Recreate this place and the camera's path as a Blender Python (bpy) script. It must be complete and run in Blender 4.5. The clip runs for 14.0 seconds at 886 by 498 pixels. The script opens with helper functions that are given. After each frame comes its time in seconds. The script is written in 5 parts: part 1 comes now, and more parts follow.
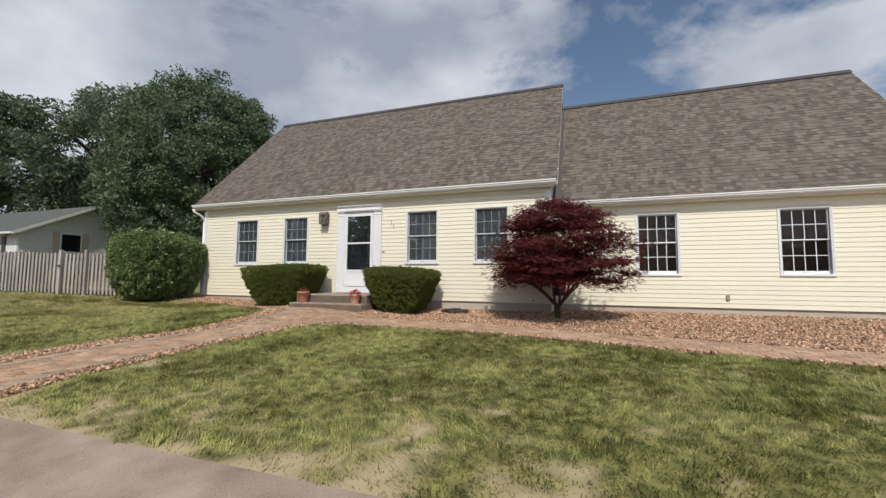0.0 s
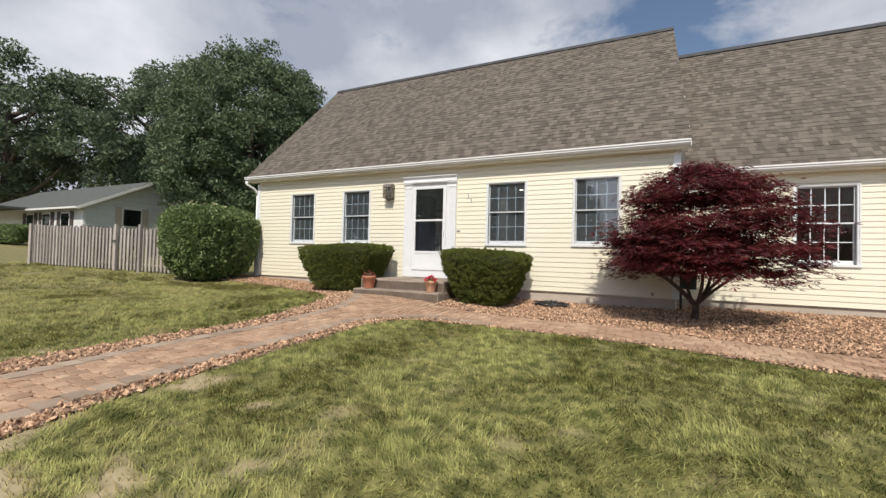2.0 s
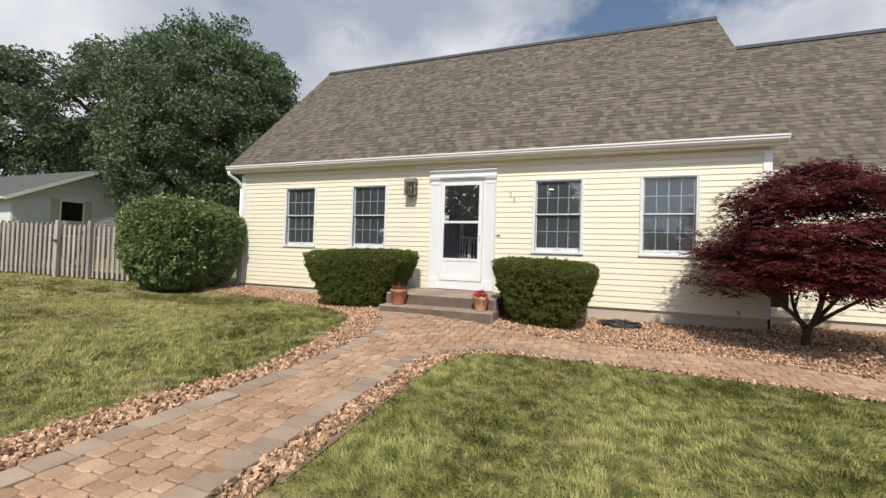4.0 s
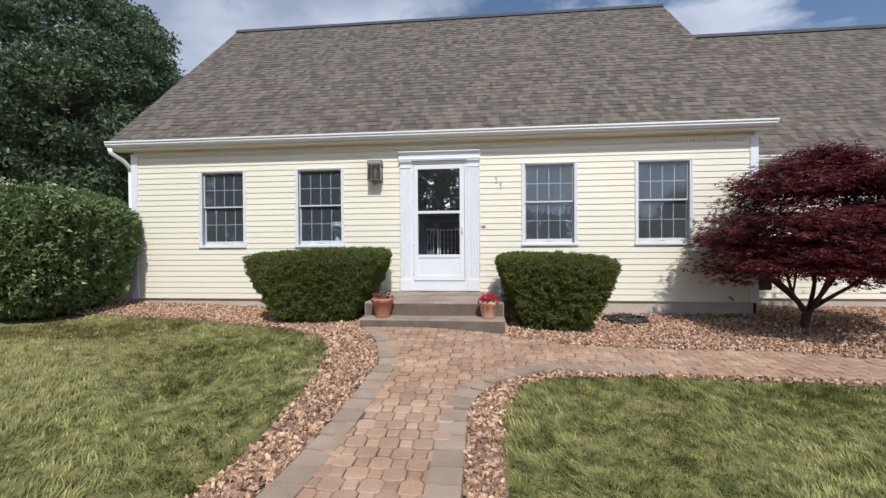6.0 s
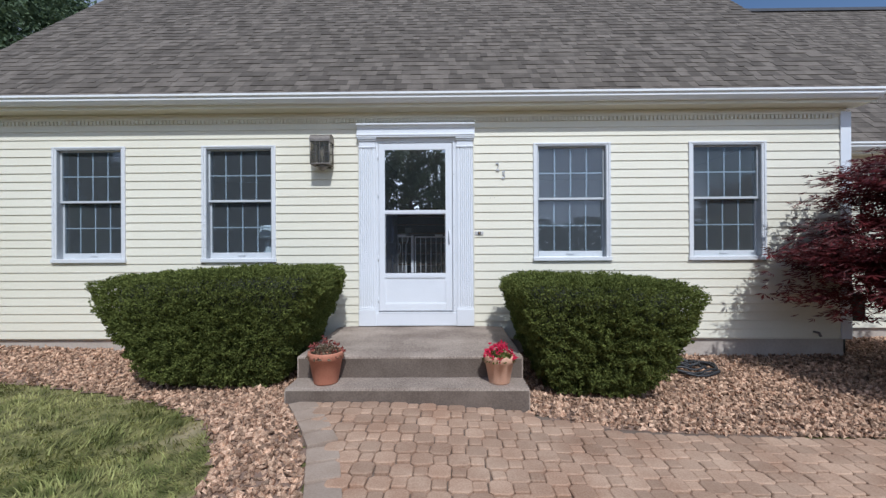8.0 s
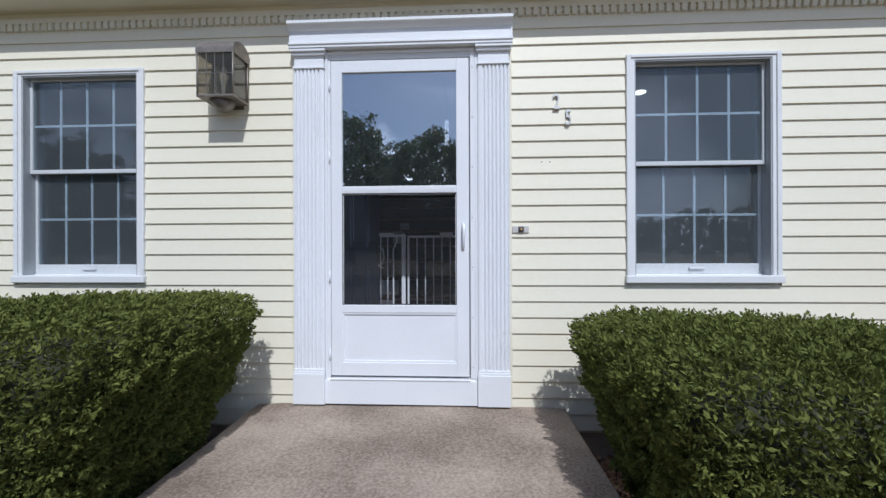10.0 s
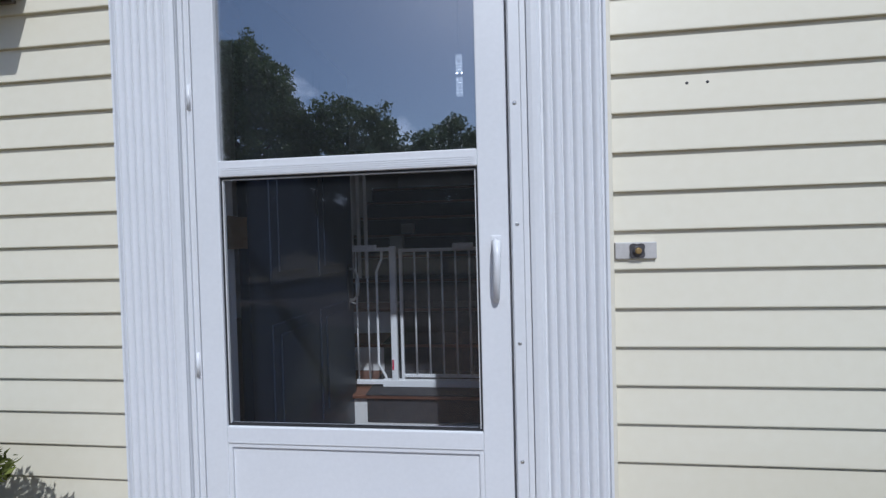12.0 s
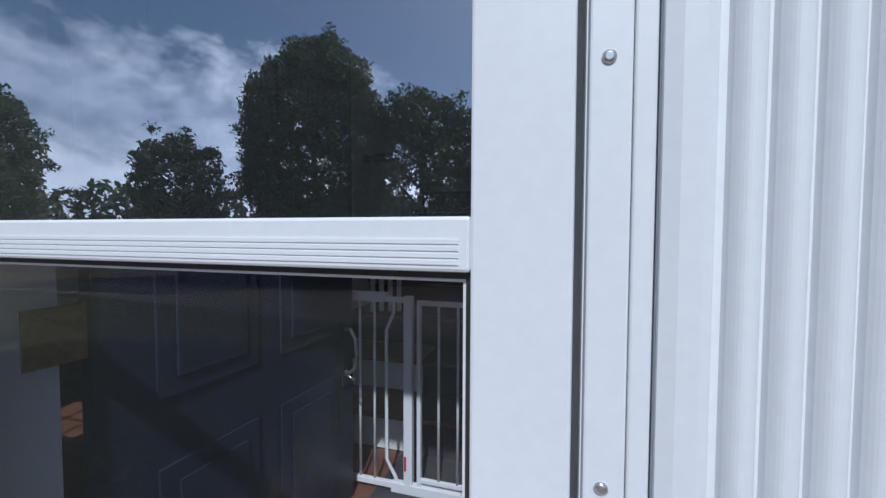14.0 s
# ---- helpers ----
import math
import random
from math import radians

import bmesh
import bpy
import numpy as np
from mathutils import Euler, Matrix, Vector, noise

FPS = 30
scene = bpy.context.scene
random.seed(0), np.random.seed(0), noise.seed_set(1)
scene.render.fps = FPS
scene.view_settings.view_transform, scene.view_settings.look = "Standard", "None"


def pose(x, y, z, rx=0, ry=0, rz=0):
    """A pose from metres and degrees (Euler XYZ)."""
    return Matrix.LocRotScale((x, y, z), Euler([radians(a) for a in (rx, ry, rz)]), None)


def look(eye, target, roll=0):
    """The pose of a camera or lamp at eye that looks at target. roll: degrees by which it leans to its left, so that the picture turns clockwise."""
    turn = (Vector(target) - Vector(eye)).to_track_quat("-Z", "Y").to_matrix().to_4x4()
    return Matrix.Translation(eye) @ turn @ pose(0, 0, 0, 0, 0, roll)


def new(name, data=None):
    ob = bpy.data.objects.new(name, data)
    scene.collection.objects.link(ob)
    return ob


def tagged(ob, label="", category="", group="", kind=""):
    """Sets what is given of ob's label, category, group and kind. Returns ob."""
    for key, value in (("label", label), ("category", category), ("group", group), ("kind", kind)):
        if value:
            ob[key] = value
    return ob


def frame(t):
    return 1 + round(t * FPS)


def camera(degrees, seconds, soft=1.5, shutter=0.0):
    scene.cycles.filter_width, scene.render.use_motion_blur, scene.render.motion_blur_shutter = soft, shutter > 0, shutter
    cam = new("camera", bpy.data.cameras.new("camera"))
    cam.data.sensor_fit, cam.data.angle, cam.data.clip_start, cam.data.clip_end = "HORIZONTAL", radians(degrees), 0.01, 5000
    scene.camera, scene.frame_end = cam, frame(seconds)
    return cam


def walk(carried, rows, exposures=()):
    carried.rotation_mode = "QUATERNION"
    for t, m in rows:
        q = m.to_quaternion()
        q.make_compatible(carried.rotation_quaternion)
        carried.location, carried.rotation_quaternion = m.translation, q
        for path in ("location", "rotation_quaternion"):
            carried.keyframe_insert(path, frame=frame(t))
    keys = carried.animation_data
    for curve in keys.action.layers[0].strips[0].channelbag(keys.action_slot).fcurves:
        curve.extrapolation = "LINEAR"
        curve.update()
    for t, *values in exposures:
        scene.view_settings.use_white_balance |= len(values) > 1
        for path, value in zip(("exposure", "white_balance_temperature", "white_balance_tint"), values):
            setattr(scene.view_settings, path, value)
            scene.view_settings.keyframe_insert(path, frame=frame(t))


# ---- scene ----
cam = camera(95.8, 14.0, soft=1.4)
PATH = [
    (0, (-0.361, 0.11, 1.432), (-1.024, 1.991, 1.585), 0.4),
    (0.5, (-0.762, 0.428, 1.488), (-1.523, 2.272, 1.625), 0.7),
    (1, (-1.198, 0.774, 1.524), (-2.025, 2.592, 1.63), 1.0),
    (1.5, (-1.56, 1.048, 1.523), (-2.419, 2.853, 1.59), 1.2),
    (2, (-1.962, 1.329, 1.541), (-2.808, 3.141, 1.586), 1.5),
    (2.5, (-2.454, 1.56, 1.542), (-3.264, 3.388, 1.589), 1.7),
    (3, (-2.975, 1.759, 1.584), (-3.748, 3.603, 1.639), 1.9),
    (3.5, (-3.494, 1.949, 1.644), (-4.232, 3.807, 1.699), 2.1),
    (6, (-5.744, 2.976, 1.851), (-5.937, 4.967, 1.838), -0.4),
    (6.5, (-5.976, 3.477, 1.832), (-6.07, 5.474, 1.841), -0.7),
    (7, (-6.072, 4.008, 1.89), (-6.121, 6.007, 1.893), -0.7),
    (7.5, (-6.112, 4.575, 1.953), (-6.134, 6.575, 1.953), -0.6),
    (8, (-6.1, 5.172, 1.996), (-6.128, 7.172, 2.0), -0.3),
    (10.5, (-6.096, 8.05, 2.093), (-6.22, 10.046, 2.094), -0.4),
    (11, (-6.108, 8.457, 2.115), (-6.26, 10.451, 2.1), -0.7),
    (11.5, (-6.134, 8.793, 2.137), (-6.312, 10.785, 2.101), -1.2),
    (12, (-6.117, 9.089, 2.24), (-6.33, 11.077, 2.205), -1.5),
    (12.5, (-6.084, 9.352, 2.312), (-6.359, 11.332, 2.263), -1.6),
    (13, (-6.075, 9.596, 2.447), (-6.439, 11.562, 2.401), -1.0),
    (13.5, (-6.066, 9.771, 2.491), (-6.53, 11.716, 2.438), -0.4),
    (14, (-6.061, 9.876, 2.483), (-6.636, 11.79, 2.402), 0.2),
]
EXPOSURES = [(0.0, -0.12, 6500, 9), (1.0, 0.0, 6550, 9), (2.0, 0.08, 6650, 9), (3.7, 0.12, 6700, 9), (6.0, 0.0, 6000, 11), (8.0, -0.22, 5480, 10), (10.5, -0.31, 5520, 11), (12.0, -0.50, 5480, 11), (13.0, -0.44, 5460, 10), (14.0, -0.38, 5400, 10)]
walk(cam, [(t, look(eye, target, roll)) for t, eye, target, roll in PATH], EXPOSURES)

# ---- light ----
SUN_AZ, SUN_EL = radians(14), radians(50)
world = bpy.data.worlds.new("sky")
scene.world = world
world.use_nodes = True
wt = world.node_tree
wt.nodes.clear()
w_out = wt.nodes.new("ShaderNodeOutputWorld")
w_bg = wt.nodes.new("ShaderNodeBackground")
w_bg.inputs[1].default_value = 0.108
w_sky = wt.nodes.new("ShaderNodeTexSky")
w_sky.sky_type = "NISHITA"
w_sky.sun_disc = False
w_sky.sun_elevation = SUN_EL
w_sky.sun_rotation = math.pi - SUN_AZ
w_co = wt.nodes.new("ShaderNodeTexCoord")
w_map = wt.nodes.new("ShaderNodeMapping")
w_map.inputs["Scale"].default_value = (1.0, 1.0, 1.7)
w_map.inputs["Location"].default_value = (0.8, 0.55, 0.2)
w_n1 = wt.nodes.new("ShaderNodeTexNoise")
w_n1.inputs["Scale"].default_value = 1.5
w_n1.inputs["Detail"].default_value = 8
w_n1.inputs["Roughness"].default_value = 0.58
w_n1.inputs["Distortion"].default_value = 0.25
w_cov = wt.nodes.new("ShaderNodeValToRGB")
w_cov.color_ramp.elements[0].position, w_cov.color_ramp.elements[1].position = 0.41, 0.49
w_n2 = wt.nodes.new("ShaderNodeTexNoise")
w_n2.inputs["Scale"].default_value = 2.4
w_n2.inputs["Detail"].default_value = 6
w_shade = wt.nodes.new("ShaderNodeValToRGB")
w_shade.color_ramp.elements[0].position, w_shade.color_ramp.elements[1].position = 0.38, 0.62
w_shade.color_ramp.elements[0].color = (3.3, 3.7, 4.6, 1)
w_shade.color_ramp.elements[1].color = (6.9, 7.1, 7.7, 1)
w_mix = wt.nodes.new("ShaderNodeMix")
w_mix.data_type = "RGBA"
wt.links.new(w_co.outputs["Generated"], w_map.inputs[0])
wt.links.new(w_map.outputs[0], w_n1.inputs["Vector"])
wt.links.new(w_map.outputs[0], w_n2.inputs["Vector"])
w_xyz = wt.nodes.new("ShaderNodeSeparateXYZ")
wt.links.new(w_co.outputs["Generated"], w_xyz.inputs[0])


def w_math(op, a, b):
    n = wt.nodes.new("ShaderNodeMath")
    n.operation = op
    for k, v in enumerate((a, b)):
        if isinstance(v, (int, float)):
            n.inputs[k].default_value = v
        else:
            wt.links.new(v, n.inputs[k])
    return n.outputs[0]


# clear blue high in the south and to the east, bright sunlit cumulus low down
w_south = w_math("MAXIMUM", w_math("MULTIPLY", w_xyz.outputs[1], -1.0), 0.0)
w_high = w_math("MAXIMUM", w_math("SUBTRACT", w_xyz.outputs[2], 0.12), 0.0)
w_east = w_math("MULTIPLY", w_math("MAXIMUM", w_math("SUBTRACT", w_xyz.outputs[0], 0.44), 0.0), 1.1)
w_clear = w_math("ADD", w_math("MULTIPLY", w_math("MULTIPLY", w_south, w_high), 0.42), w_east)
wt.links.new(w_math("SUBTRACT", w_n1.outputs["Fac"], w_clear), w_cov.inputs[0])
w_gain = wt.nodes.new("ShaderNodeVectorMath")
w_gain.operation = "SCALE"
wt.links.new(w_shade.outputs[0], w_gain.inputs[0])
wt.links.new(w_math("ADD", w_math("MULTIPLY", w_south, 2.4), 1.0), w_gain.inputs["Scale"])
wt.links.new(w_n2.outputs["Fac"], w_shade.inputs[0])
wt.links.new(w_cov.outputs[0], w_mix.inputs["Factor"])
wt.links.new(w_sky.outputs[0], w_mix.inputs["A"])
wt.links.new(w_gain.outputs[0], w_mix.inputs["B"])
wt.links.new(w_mix.outputs["Result"], w_bg.inputs[0])
wt.links.new(w_bg.outputs[0], w_out.inputs[0])

sun = new("sun", bpy.data.lights.new("sun", "SUN"))
sun.data.energy, sun.data.angle, sun.data.color = 3.85, radians(0.8), (1.0, 0.95, 0.86)
sun.matrix_world = look((math.sin(SUN_AZ) * 50, -math.cos(SUN_AZ) * 50, math.tan(SUN_EL) * 50), (0, 0, 0))

# ---- materials ----


def mat(name, c1, c2=None, scale=6.0, rough=0.6, bump=0.0, fine=60.0, metal=0.0, vary="", amount=0.3, stretch=(1, 1, 1), spec=0.5):
    """A painted or natural surface: two colours mixed by noise at two scales, with fine relief.
    vary: 'object' or 'island' shifts the brightness from piece to piece by amount."""
    m = bpy.data.materials.new(name)
    m.use_nodes = True
    t = m.node_tree
    b = t.nodes["Principled BSDF"]
    b.inputs["Roughness"].default_value, b.inputs["Metallic"].default_value = rough, metal
    b.inputs["Specular IOR Level"].default_value = spec
    co = t.nodes.new("ShaderNodeTexCoord")
    mp = t.nodes.new("ShaderNodeMapping")
    mp.inputs["Scale"].default_value = stretch
    geo = t.nodes.new("ShaderNodeNewGeometry")
    t.links.new(geo.outputs["Position"], mp.inputs[0])
    big = t.nodes.new("ShaderNodeTexNoise")
    big.inputs["Scale"].default_value, big.inputs["Detail"].default_value = scale, 4
    small = t.nodes.new("ShaderNodeTexNoise")
    small.inputs["Scale"].default_value, small.inputs["Detail"].default_value = fine, 3
    for n in (big, small):
        t.links.new(mp.outputs[0], n.inputs["Vector"])
    both = t.nodes.new("ShaderNodeMath")
    both.operation = "MULTIPLY_ADD"
    both.inputs[1].default_value = 0.45
    t.links.new(small.outputs["Fac"], both.inputs[0])
    mul = t.nodes.new("ShaderNodeMath")
    mul.operation = "MULTIPLY"
    mul.inputs[1].default_value = 0.55
    t.links.new(big.outputs["Fac"], mul.inputs[0])
    t.links.new(mul.outputs[0], both.inputs[2])
    ramp = t.nodes.new("ShaderNodeValToRGB")
    ramp.color_ramp.elements[0].position, ramp.color_ramp.elements[1].position = 0.36, 0.64
    ramp.color_ramp.elements[0].color, ramp.color_ramp.elements[1].color = (*c1, 1), (*(c2 or c1), 1)
    t.links.new(both.outputs[0], ramp.inputs[0])
    last = ramp.outputs[0]
    if vary:
        src = t.nodes.new("ShaderNodeObjectInfo").outputs["Random"] if vary == "object" else geo.outputs["Random Per Island"]
        rng = t.nodes.new("ShaderNodeMapRange")
        rng.inputs["To Min"].default_value, rng.inputs["To Max"].default_value = 1 - amount, 1 + amount
        t.links.new(src, rng.inputs[0])
        hsv = t.nodes.new("ShaderNodeHueSaturation")
        t.links.new(rng.outputs[0], hsv.inputs["Value"])
        t.links.new(last, hsv.inputs["Color"])
        last = hsv.outputs[0]
    t.links.new(last, b.inputs["Base Color"])
    if bump:
        bp = t.nodes.new("ShaderNodeBump")
        bp.inputs["Strength"].default_value, bp.inputs["Distance"].default_value = bump, 0.01
        t.links.new(both.outputs[0], bp.inputs["Height"])
        t.links.new(bp.outputs[0], b.inputs["Normal"])
    return m


def leaf_mat(name, c1, c2, glow=0.25, rough=0.5, grain=7.0):
    """Foliage: each leaf its own tone, and some light through it."""
    m = bpy.data.materials.new(name)
    m.use_nodes = True
    t = m.node_tree
    b = t.nodes["Principled BSDF"]
    geo = t.nodes.new("ShaderNodeNewGeometry")
    ramp = t.nodes.new("ShaderNodeValToRGB")
    ramp.color_ramp.elements[0].color, ramp.color_ramp.elements[1].color = (*c1, 1), (*c2, 1)
    n = t.nodes.new("ShaderNodeTexNoise")
    n.inputs["Scale"].default_value = grain
    t.links.new(geo.outputs["Position"], n.inputs["Vector"])
    a = t.nodes.new("ShaderNodeMath")
    a.operation = "MULTIPLY_ADD"
    a.inputs[1].default_value = 0.5
    k = t.nodes.new("ShaderNodeMath")
    k.operation = "MULTIPLY"
    k.inputs[1].default_value = 0.55
    t.links.new(n.outputs["Fac"], k.inputs[0])
    t.links.new(geo.outputs["Random Per Island"], a.inputs[0])
    t.links.new(k.outputs[0], a.inputs[2])
    t.links.new(a.outputs[0], ramp.inputs[0])
    t.links.new(ramp.outputs[0], b.inputs["Base Color"])
    b.inputs["Roughness"].default_value = rough
    b.inputs["Specular IOR Level"].default_value = 0.3 if rough < 0.9 else 0.05
    tr = t.nodes.new("ShaderNodeBsdfTranslucent")
    t.links.new(ramp.outputs[0], tr.inputs[0])
    mx = t.nodes.new("ShaderNodeMixShader")
    mx.inputs[0].default_value = glow
    out = t.nodes["Material Output"]
    t.links.new(b.outputs[0], mx.inputs[1])
    t.links.new(tr.outputs[0], mx.inputs[2])
    t.links.new(mx.outputs[0], out.inputs[0])
    return m


def glass_mat(name, tint, r0, veil=0.0):
    """Clear glass with a mirror gloss; veil is the share of fine screen mesh or dust on it."""
    m = bpy.data.materials.new(name)
    m.use_nodes = True
    t = m.node_tree
    t.nodes.remove(t.nodes["Principled BSDF"])
    clear = t.nodes.new("ShaderNodeBsdfTransparent")
    clear.inputs[0].default_value = (*tint, 1)
    shine = t.nodes.new("ShaderNodeBsdfGlossy")
    shine.inputs["Roughness"].default_value = 0.0
    lw = t.nodes.new("ShaderNodeLayerWeight")
    lw.inputs[0].default_value = 0.5
    pw = t.nodes.new("ShaderNodeMath")
    pw.operation = "POWER"
    pw.inputs[1].default_value = 5.0
    t.links.new(lw.outputs["Facing"], pw.inputs[0])
    fr = t.nodes.new("ShaderNodeMath")
    fr.operation = "MULTIPLY_ADD"
    fr.inputs[1].default_value, fr.inputs[2].default_value = 1 - r0, r0
    t.links.new(pw.outputs[0], fr.inputs[0])
    mx = t.nodes.new("ShaderNodeMixShader")
    t.links.new(fr.outputs[0], mx.inputs[0])
    t.links.new(clear.outputs[0], mx.inputs[1])
    t.links.new(shine.outputs[0], mx.inputs[2])
    if veil:
        mesh = t.nodes.new("ShaderNodeBsdfDiffuse")
        mesh.inputs[0].default_value = (0.21, 0.225, 0.235, 1)
        over = t.nodes.new("ShaderNodeMixShader")
        over.inputs[0].default_value = veil
        t.links.new(mx.outputs[0], over.inputs[1])
        t.links.new(mesh.outputs[0], over.inputs[2])
        mx = over
    t.links.new(mx.outputs[0], t.nodes["Material Output"].inputs[0])
    return m


def lawn_mat(name, blades):
    """Grass: lush and dry tones in soft patches, straw towards the drive's hot edge."""
    m = bpy.data.materials.new(name)
    m.use_nodes = True
    t = m.node_tree
    b = t.nodes["Principled BSDF"]
    b.inputs["Roughness"].default_value = 0.7
    b.inputs["Specular IOR Level"].default_value = 0.2
    geo = t.nodes.new("ShaderNodeNewGeometry")
    pos = geo.outputs["Position"]
    flat = t.nodes.new("ShaderNodeMapping")
    flat.inputs["Scale"].default_value = (1, 1, 0)
    t.links.new(pos, flat.inputs[0])

    def noise_ramp(scale, lo, hi, detail=4):
        n = t.nodes.new("ShaderNodeTexNoise")
        n.inputs["Scale"].default_value, n.inputs["Detail"].default_value = scale, detail
        t.links.new(flat.outputs[0], n.inputs["Vector"])
        r = t.nodes.new("ShaderNodeMapRange")
        r.inputs["From Min"].default_value, r.inputs["From Max"].default_value = lo, hi
        t.links.new(n.outputs["Fac"], r.inputs[0])
        return r.outputs[0]

    def mixed(fac, a, bb):
        x = t.nodes.new("ShaderNodeMix")
        x.data_type = "RGBA"
        t.links.new(fac, x.inputs["Factor"])
        for sock, v in (("A", a), ("B", bb)):
            if isinstance(v, tuple):
                x.inputs[sock].default_value = (*v, 1)
            else:
                t.links.new(v, x.inputs[sock])
        return x.outputs["Result"]

    green = mixed(noise_ramp(7.5, 0.40, 0.60, 5), (0.128, 0.148, 0.040) if blades else (0.076, 0.084, 0.022), (0.415, 0.415, 0.150) if blades else (0.205, 0.192, 0.066))
    dry = t.nodes.new("ShaderNodeAttribute")
    dry.attribute_name = "dryness"
    col = mixed(dry.outputs["Fac"], green, (0.40, 0.32, 0.20) if not blades else (0.44, 0.37, 0.17))
    if blades:
        hsv = t.nodes.new("ShaderNodeHueSaturation")
        rng = t.nodes.new("ShaderNodeMapRange")
        rng.inputs["To Min"].default_value, rng.inputs["To Max"].default_value = 0.78, 1.25
        t.links.new(geo.outputs["Random Per Island"], rng.inputs[0])
        t.links.new(rng.outputs[0], hsv.inputs["Value"])
        t.links.new(col, hsv.inputs["Color"])
        col = hsv.outputs[0]
        tr = t.nodes.new("ShaderNodeBsdfTranslucent")
        t.links.new(col, tr.inputs[0])
        mx = t.nodes.new("ShaderNodeMixShader")
        mx.inputs[0].default_value = 0.3
        t.links.new(b.outputs[0], mx.inputs[1])
        t.links.new(tr.outputs[0], mx.inputs[2])
        t.links.new(mx.outputs[0], t.nodes["Material Output"].inputs[0])
    t.links.new(col, b.inputs["Base Color"])
    return m


M_SIDING = mat("cream_vinyl", (0.775, 0.725, 0.58), (0.805, 0.76, 0.62), 0.7, 0.5, 0.05, 30, vary="object", amount=0.015)
M_TRIM_CREAM = mat("cream_trim", (0.73, 0.685, 0.56), (0.76, 0.72, 0.60), 1.5, 0.5)
M_WHITE = mat("white_paint", (0.745, 0.755, 0.775), (0.785, 0.795, 0.815), 3, 0.35, 0.04, 80)
M_GUTTER = mat("white_aluminium", (0.80, 0.79, 0.77), (0.86, 0.86, 0.85), 2, 0.3)
M_WINDOW = mat("white_vinyl_frame", (0.71, 0.715, 0.72), (0.75, 0.755, 0.76), 4, 0.35)
# Main-window sash: white vinyl greyed with shade and screen dimming in its colour.
M_SASH = mat("shaded_vinyl_sash", (0.54, 0.56, 0.575), (0.60, 0.62, 0.635), 4, 0.45)
# Liner set darker than the frames: the reveal's shade is put into its colour.
M_LINER = mat("shaded_jamb_liner", (0.33, 0.345, 0.36), (0.39, 0.405, 0.42), 4, 0.5)
M_FOUND = mat("foundation_concrete", (0.43, 0.365, 0.305), (0.53, 0.46, 0.39), 3, 0.9, 0.3, 40)
M_STEP = mat("step_concrete", (0.175, 0.134, 0.106), (0.43, 0.352, 0.285), 1.9, 0.95, 0.3, 70, spec=0.15)
M_SHINGLE = mat("asphalt_shingle", (0.106, 0.090, 0.074), (0.160, 0.136, 0.114), 5, 0.95, 0.5, 160, vary="island", amount=0.29, spec=0.2)
M_SHINGLE_OB = mat("asphalt_shingle_tab", (0.106, 0.090, 0.074), (0.160, 0.136, 0.114), 5, 0.95, 0.5, 160, vary="object", amount=0.29, spec=0.2)
M_DECK = mat("roof_felt", (0.07, 0.065, 0.06), (0.09, 0.08, 0.075), 5, 0.95)
M_RIDGE = mat("ridge_cap", (0.045, 0.045, 0.05), (0.07, 0.07, 0.075), 5, 0.9)
M_PAVER = mat("clay_coloured_paver", (0.315, 0.190, 0.122), (0.475, 0.332, 0.232), 3, 0.95, 0.35, 90, vary="object", amount=0.18, spec=0.15)
M_PAVER_ALL = mat("clay_coloured_paver_far", (0.315, 0.190, 0.122), (0.475, 0.332, 0.232), 3, 0.95, 0.35, 90, vary="island", amount=0.18, spec=0.15)
M_BORDER = mat("grey_border_paver", (0.30, 0.222, 0.164), (0.40, 0.312, 0.242), 4, 0.95, 0.35, 90, vary="object", amount=0.14, spec=0.15)
M_SAND = mat("joint_sand", (0.13, 0.095, 0.07), (0.21, 0.155, 0.115), 8, 1.0, 0.3, 120)
M_ROCK = mat("red_stone_chip", (0.20, 0.098, 0.055), (0.63, 0.435, 0.295), 25, 0.9, 0.3, 120, vary="island", amount=0.6, spec=0.2)
M_BED = mat("bed_soil", (0.17, 0.11, 0.08), (0.27, 0.18, 0.13), 12, 1.0, 0.5, 80)
M_DRIVE = mat("worn_asphalt_drive", (0.21, 0.155, 0.118), (0.38, 0.30, 0.24), 2.6, 0.95, 0.6, 110)
M_LAWN = lawn_mat("lawn", False)
M_BLADE = lawn_mat("grass_blade", True)
M_YEW = leaf_mat("yew_leaf", (0.034, 0.046, 0.016), (0.245, 0.275, 0.073), 0.25, 0.92, 14.0)
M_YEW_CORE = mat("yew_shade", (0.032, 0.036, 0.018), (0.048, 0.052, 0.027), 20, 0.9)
M_BUSH = leaf_mat("shrub_leaf", (0.062, 0.098, 0.042), (0.30, 0.38, 0.15), 0.3, 0.35)
M_MAPLE = leaf_mat("red_maple_leaf", (0.030, 0.007, 0.009), (0.19, 0.031, 0.031), 0.3, 0.45)
M_TREE = leaf_mat("dark_tree_leaf", (0.050, 0.079, 0.047), (0.178, 0.236, 0.120), 0.25)
M_TREE2 = leaf_mat("oak_leaf", (0.056, 0.084, 0.055), (0.195, 0.245, 0.135), 0.3)
M_BARK = mat("bark", (0.06, 0.045, 0.035), (0.12, 0.095, 0.075), 12, 0.95, 0.8, 50, stretch=(1, 1, 0.25))
M_BARK_MAPLE = mat("maple_bark", (0.045, 0.03, 0.025), (0.10, 0.075, 0.06), 20, 0.9, 0.5, 70)
M_POT = mat("terracotta", (0.42, 0.16, 0.095), (0.50, 0.21, 0.125), 8, 0.8, 0.2, 90)
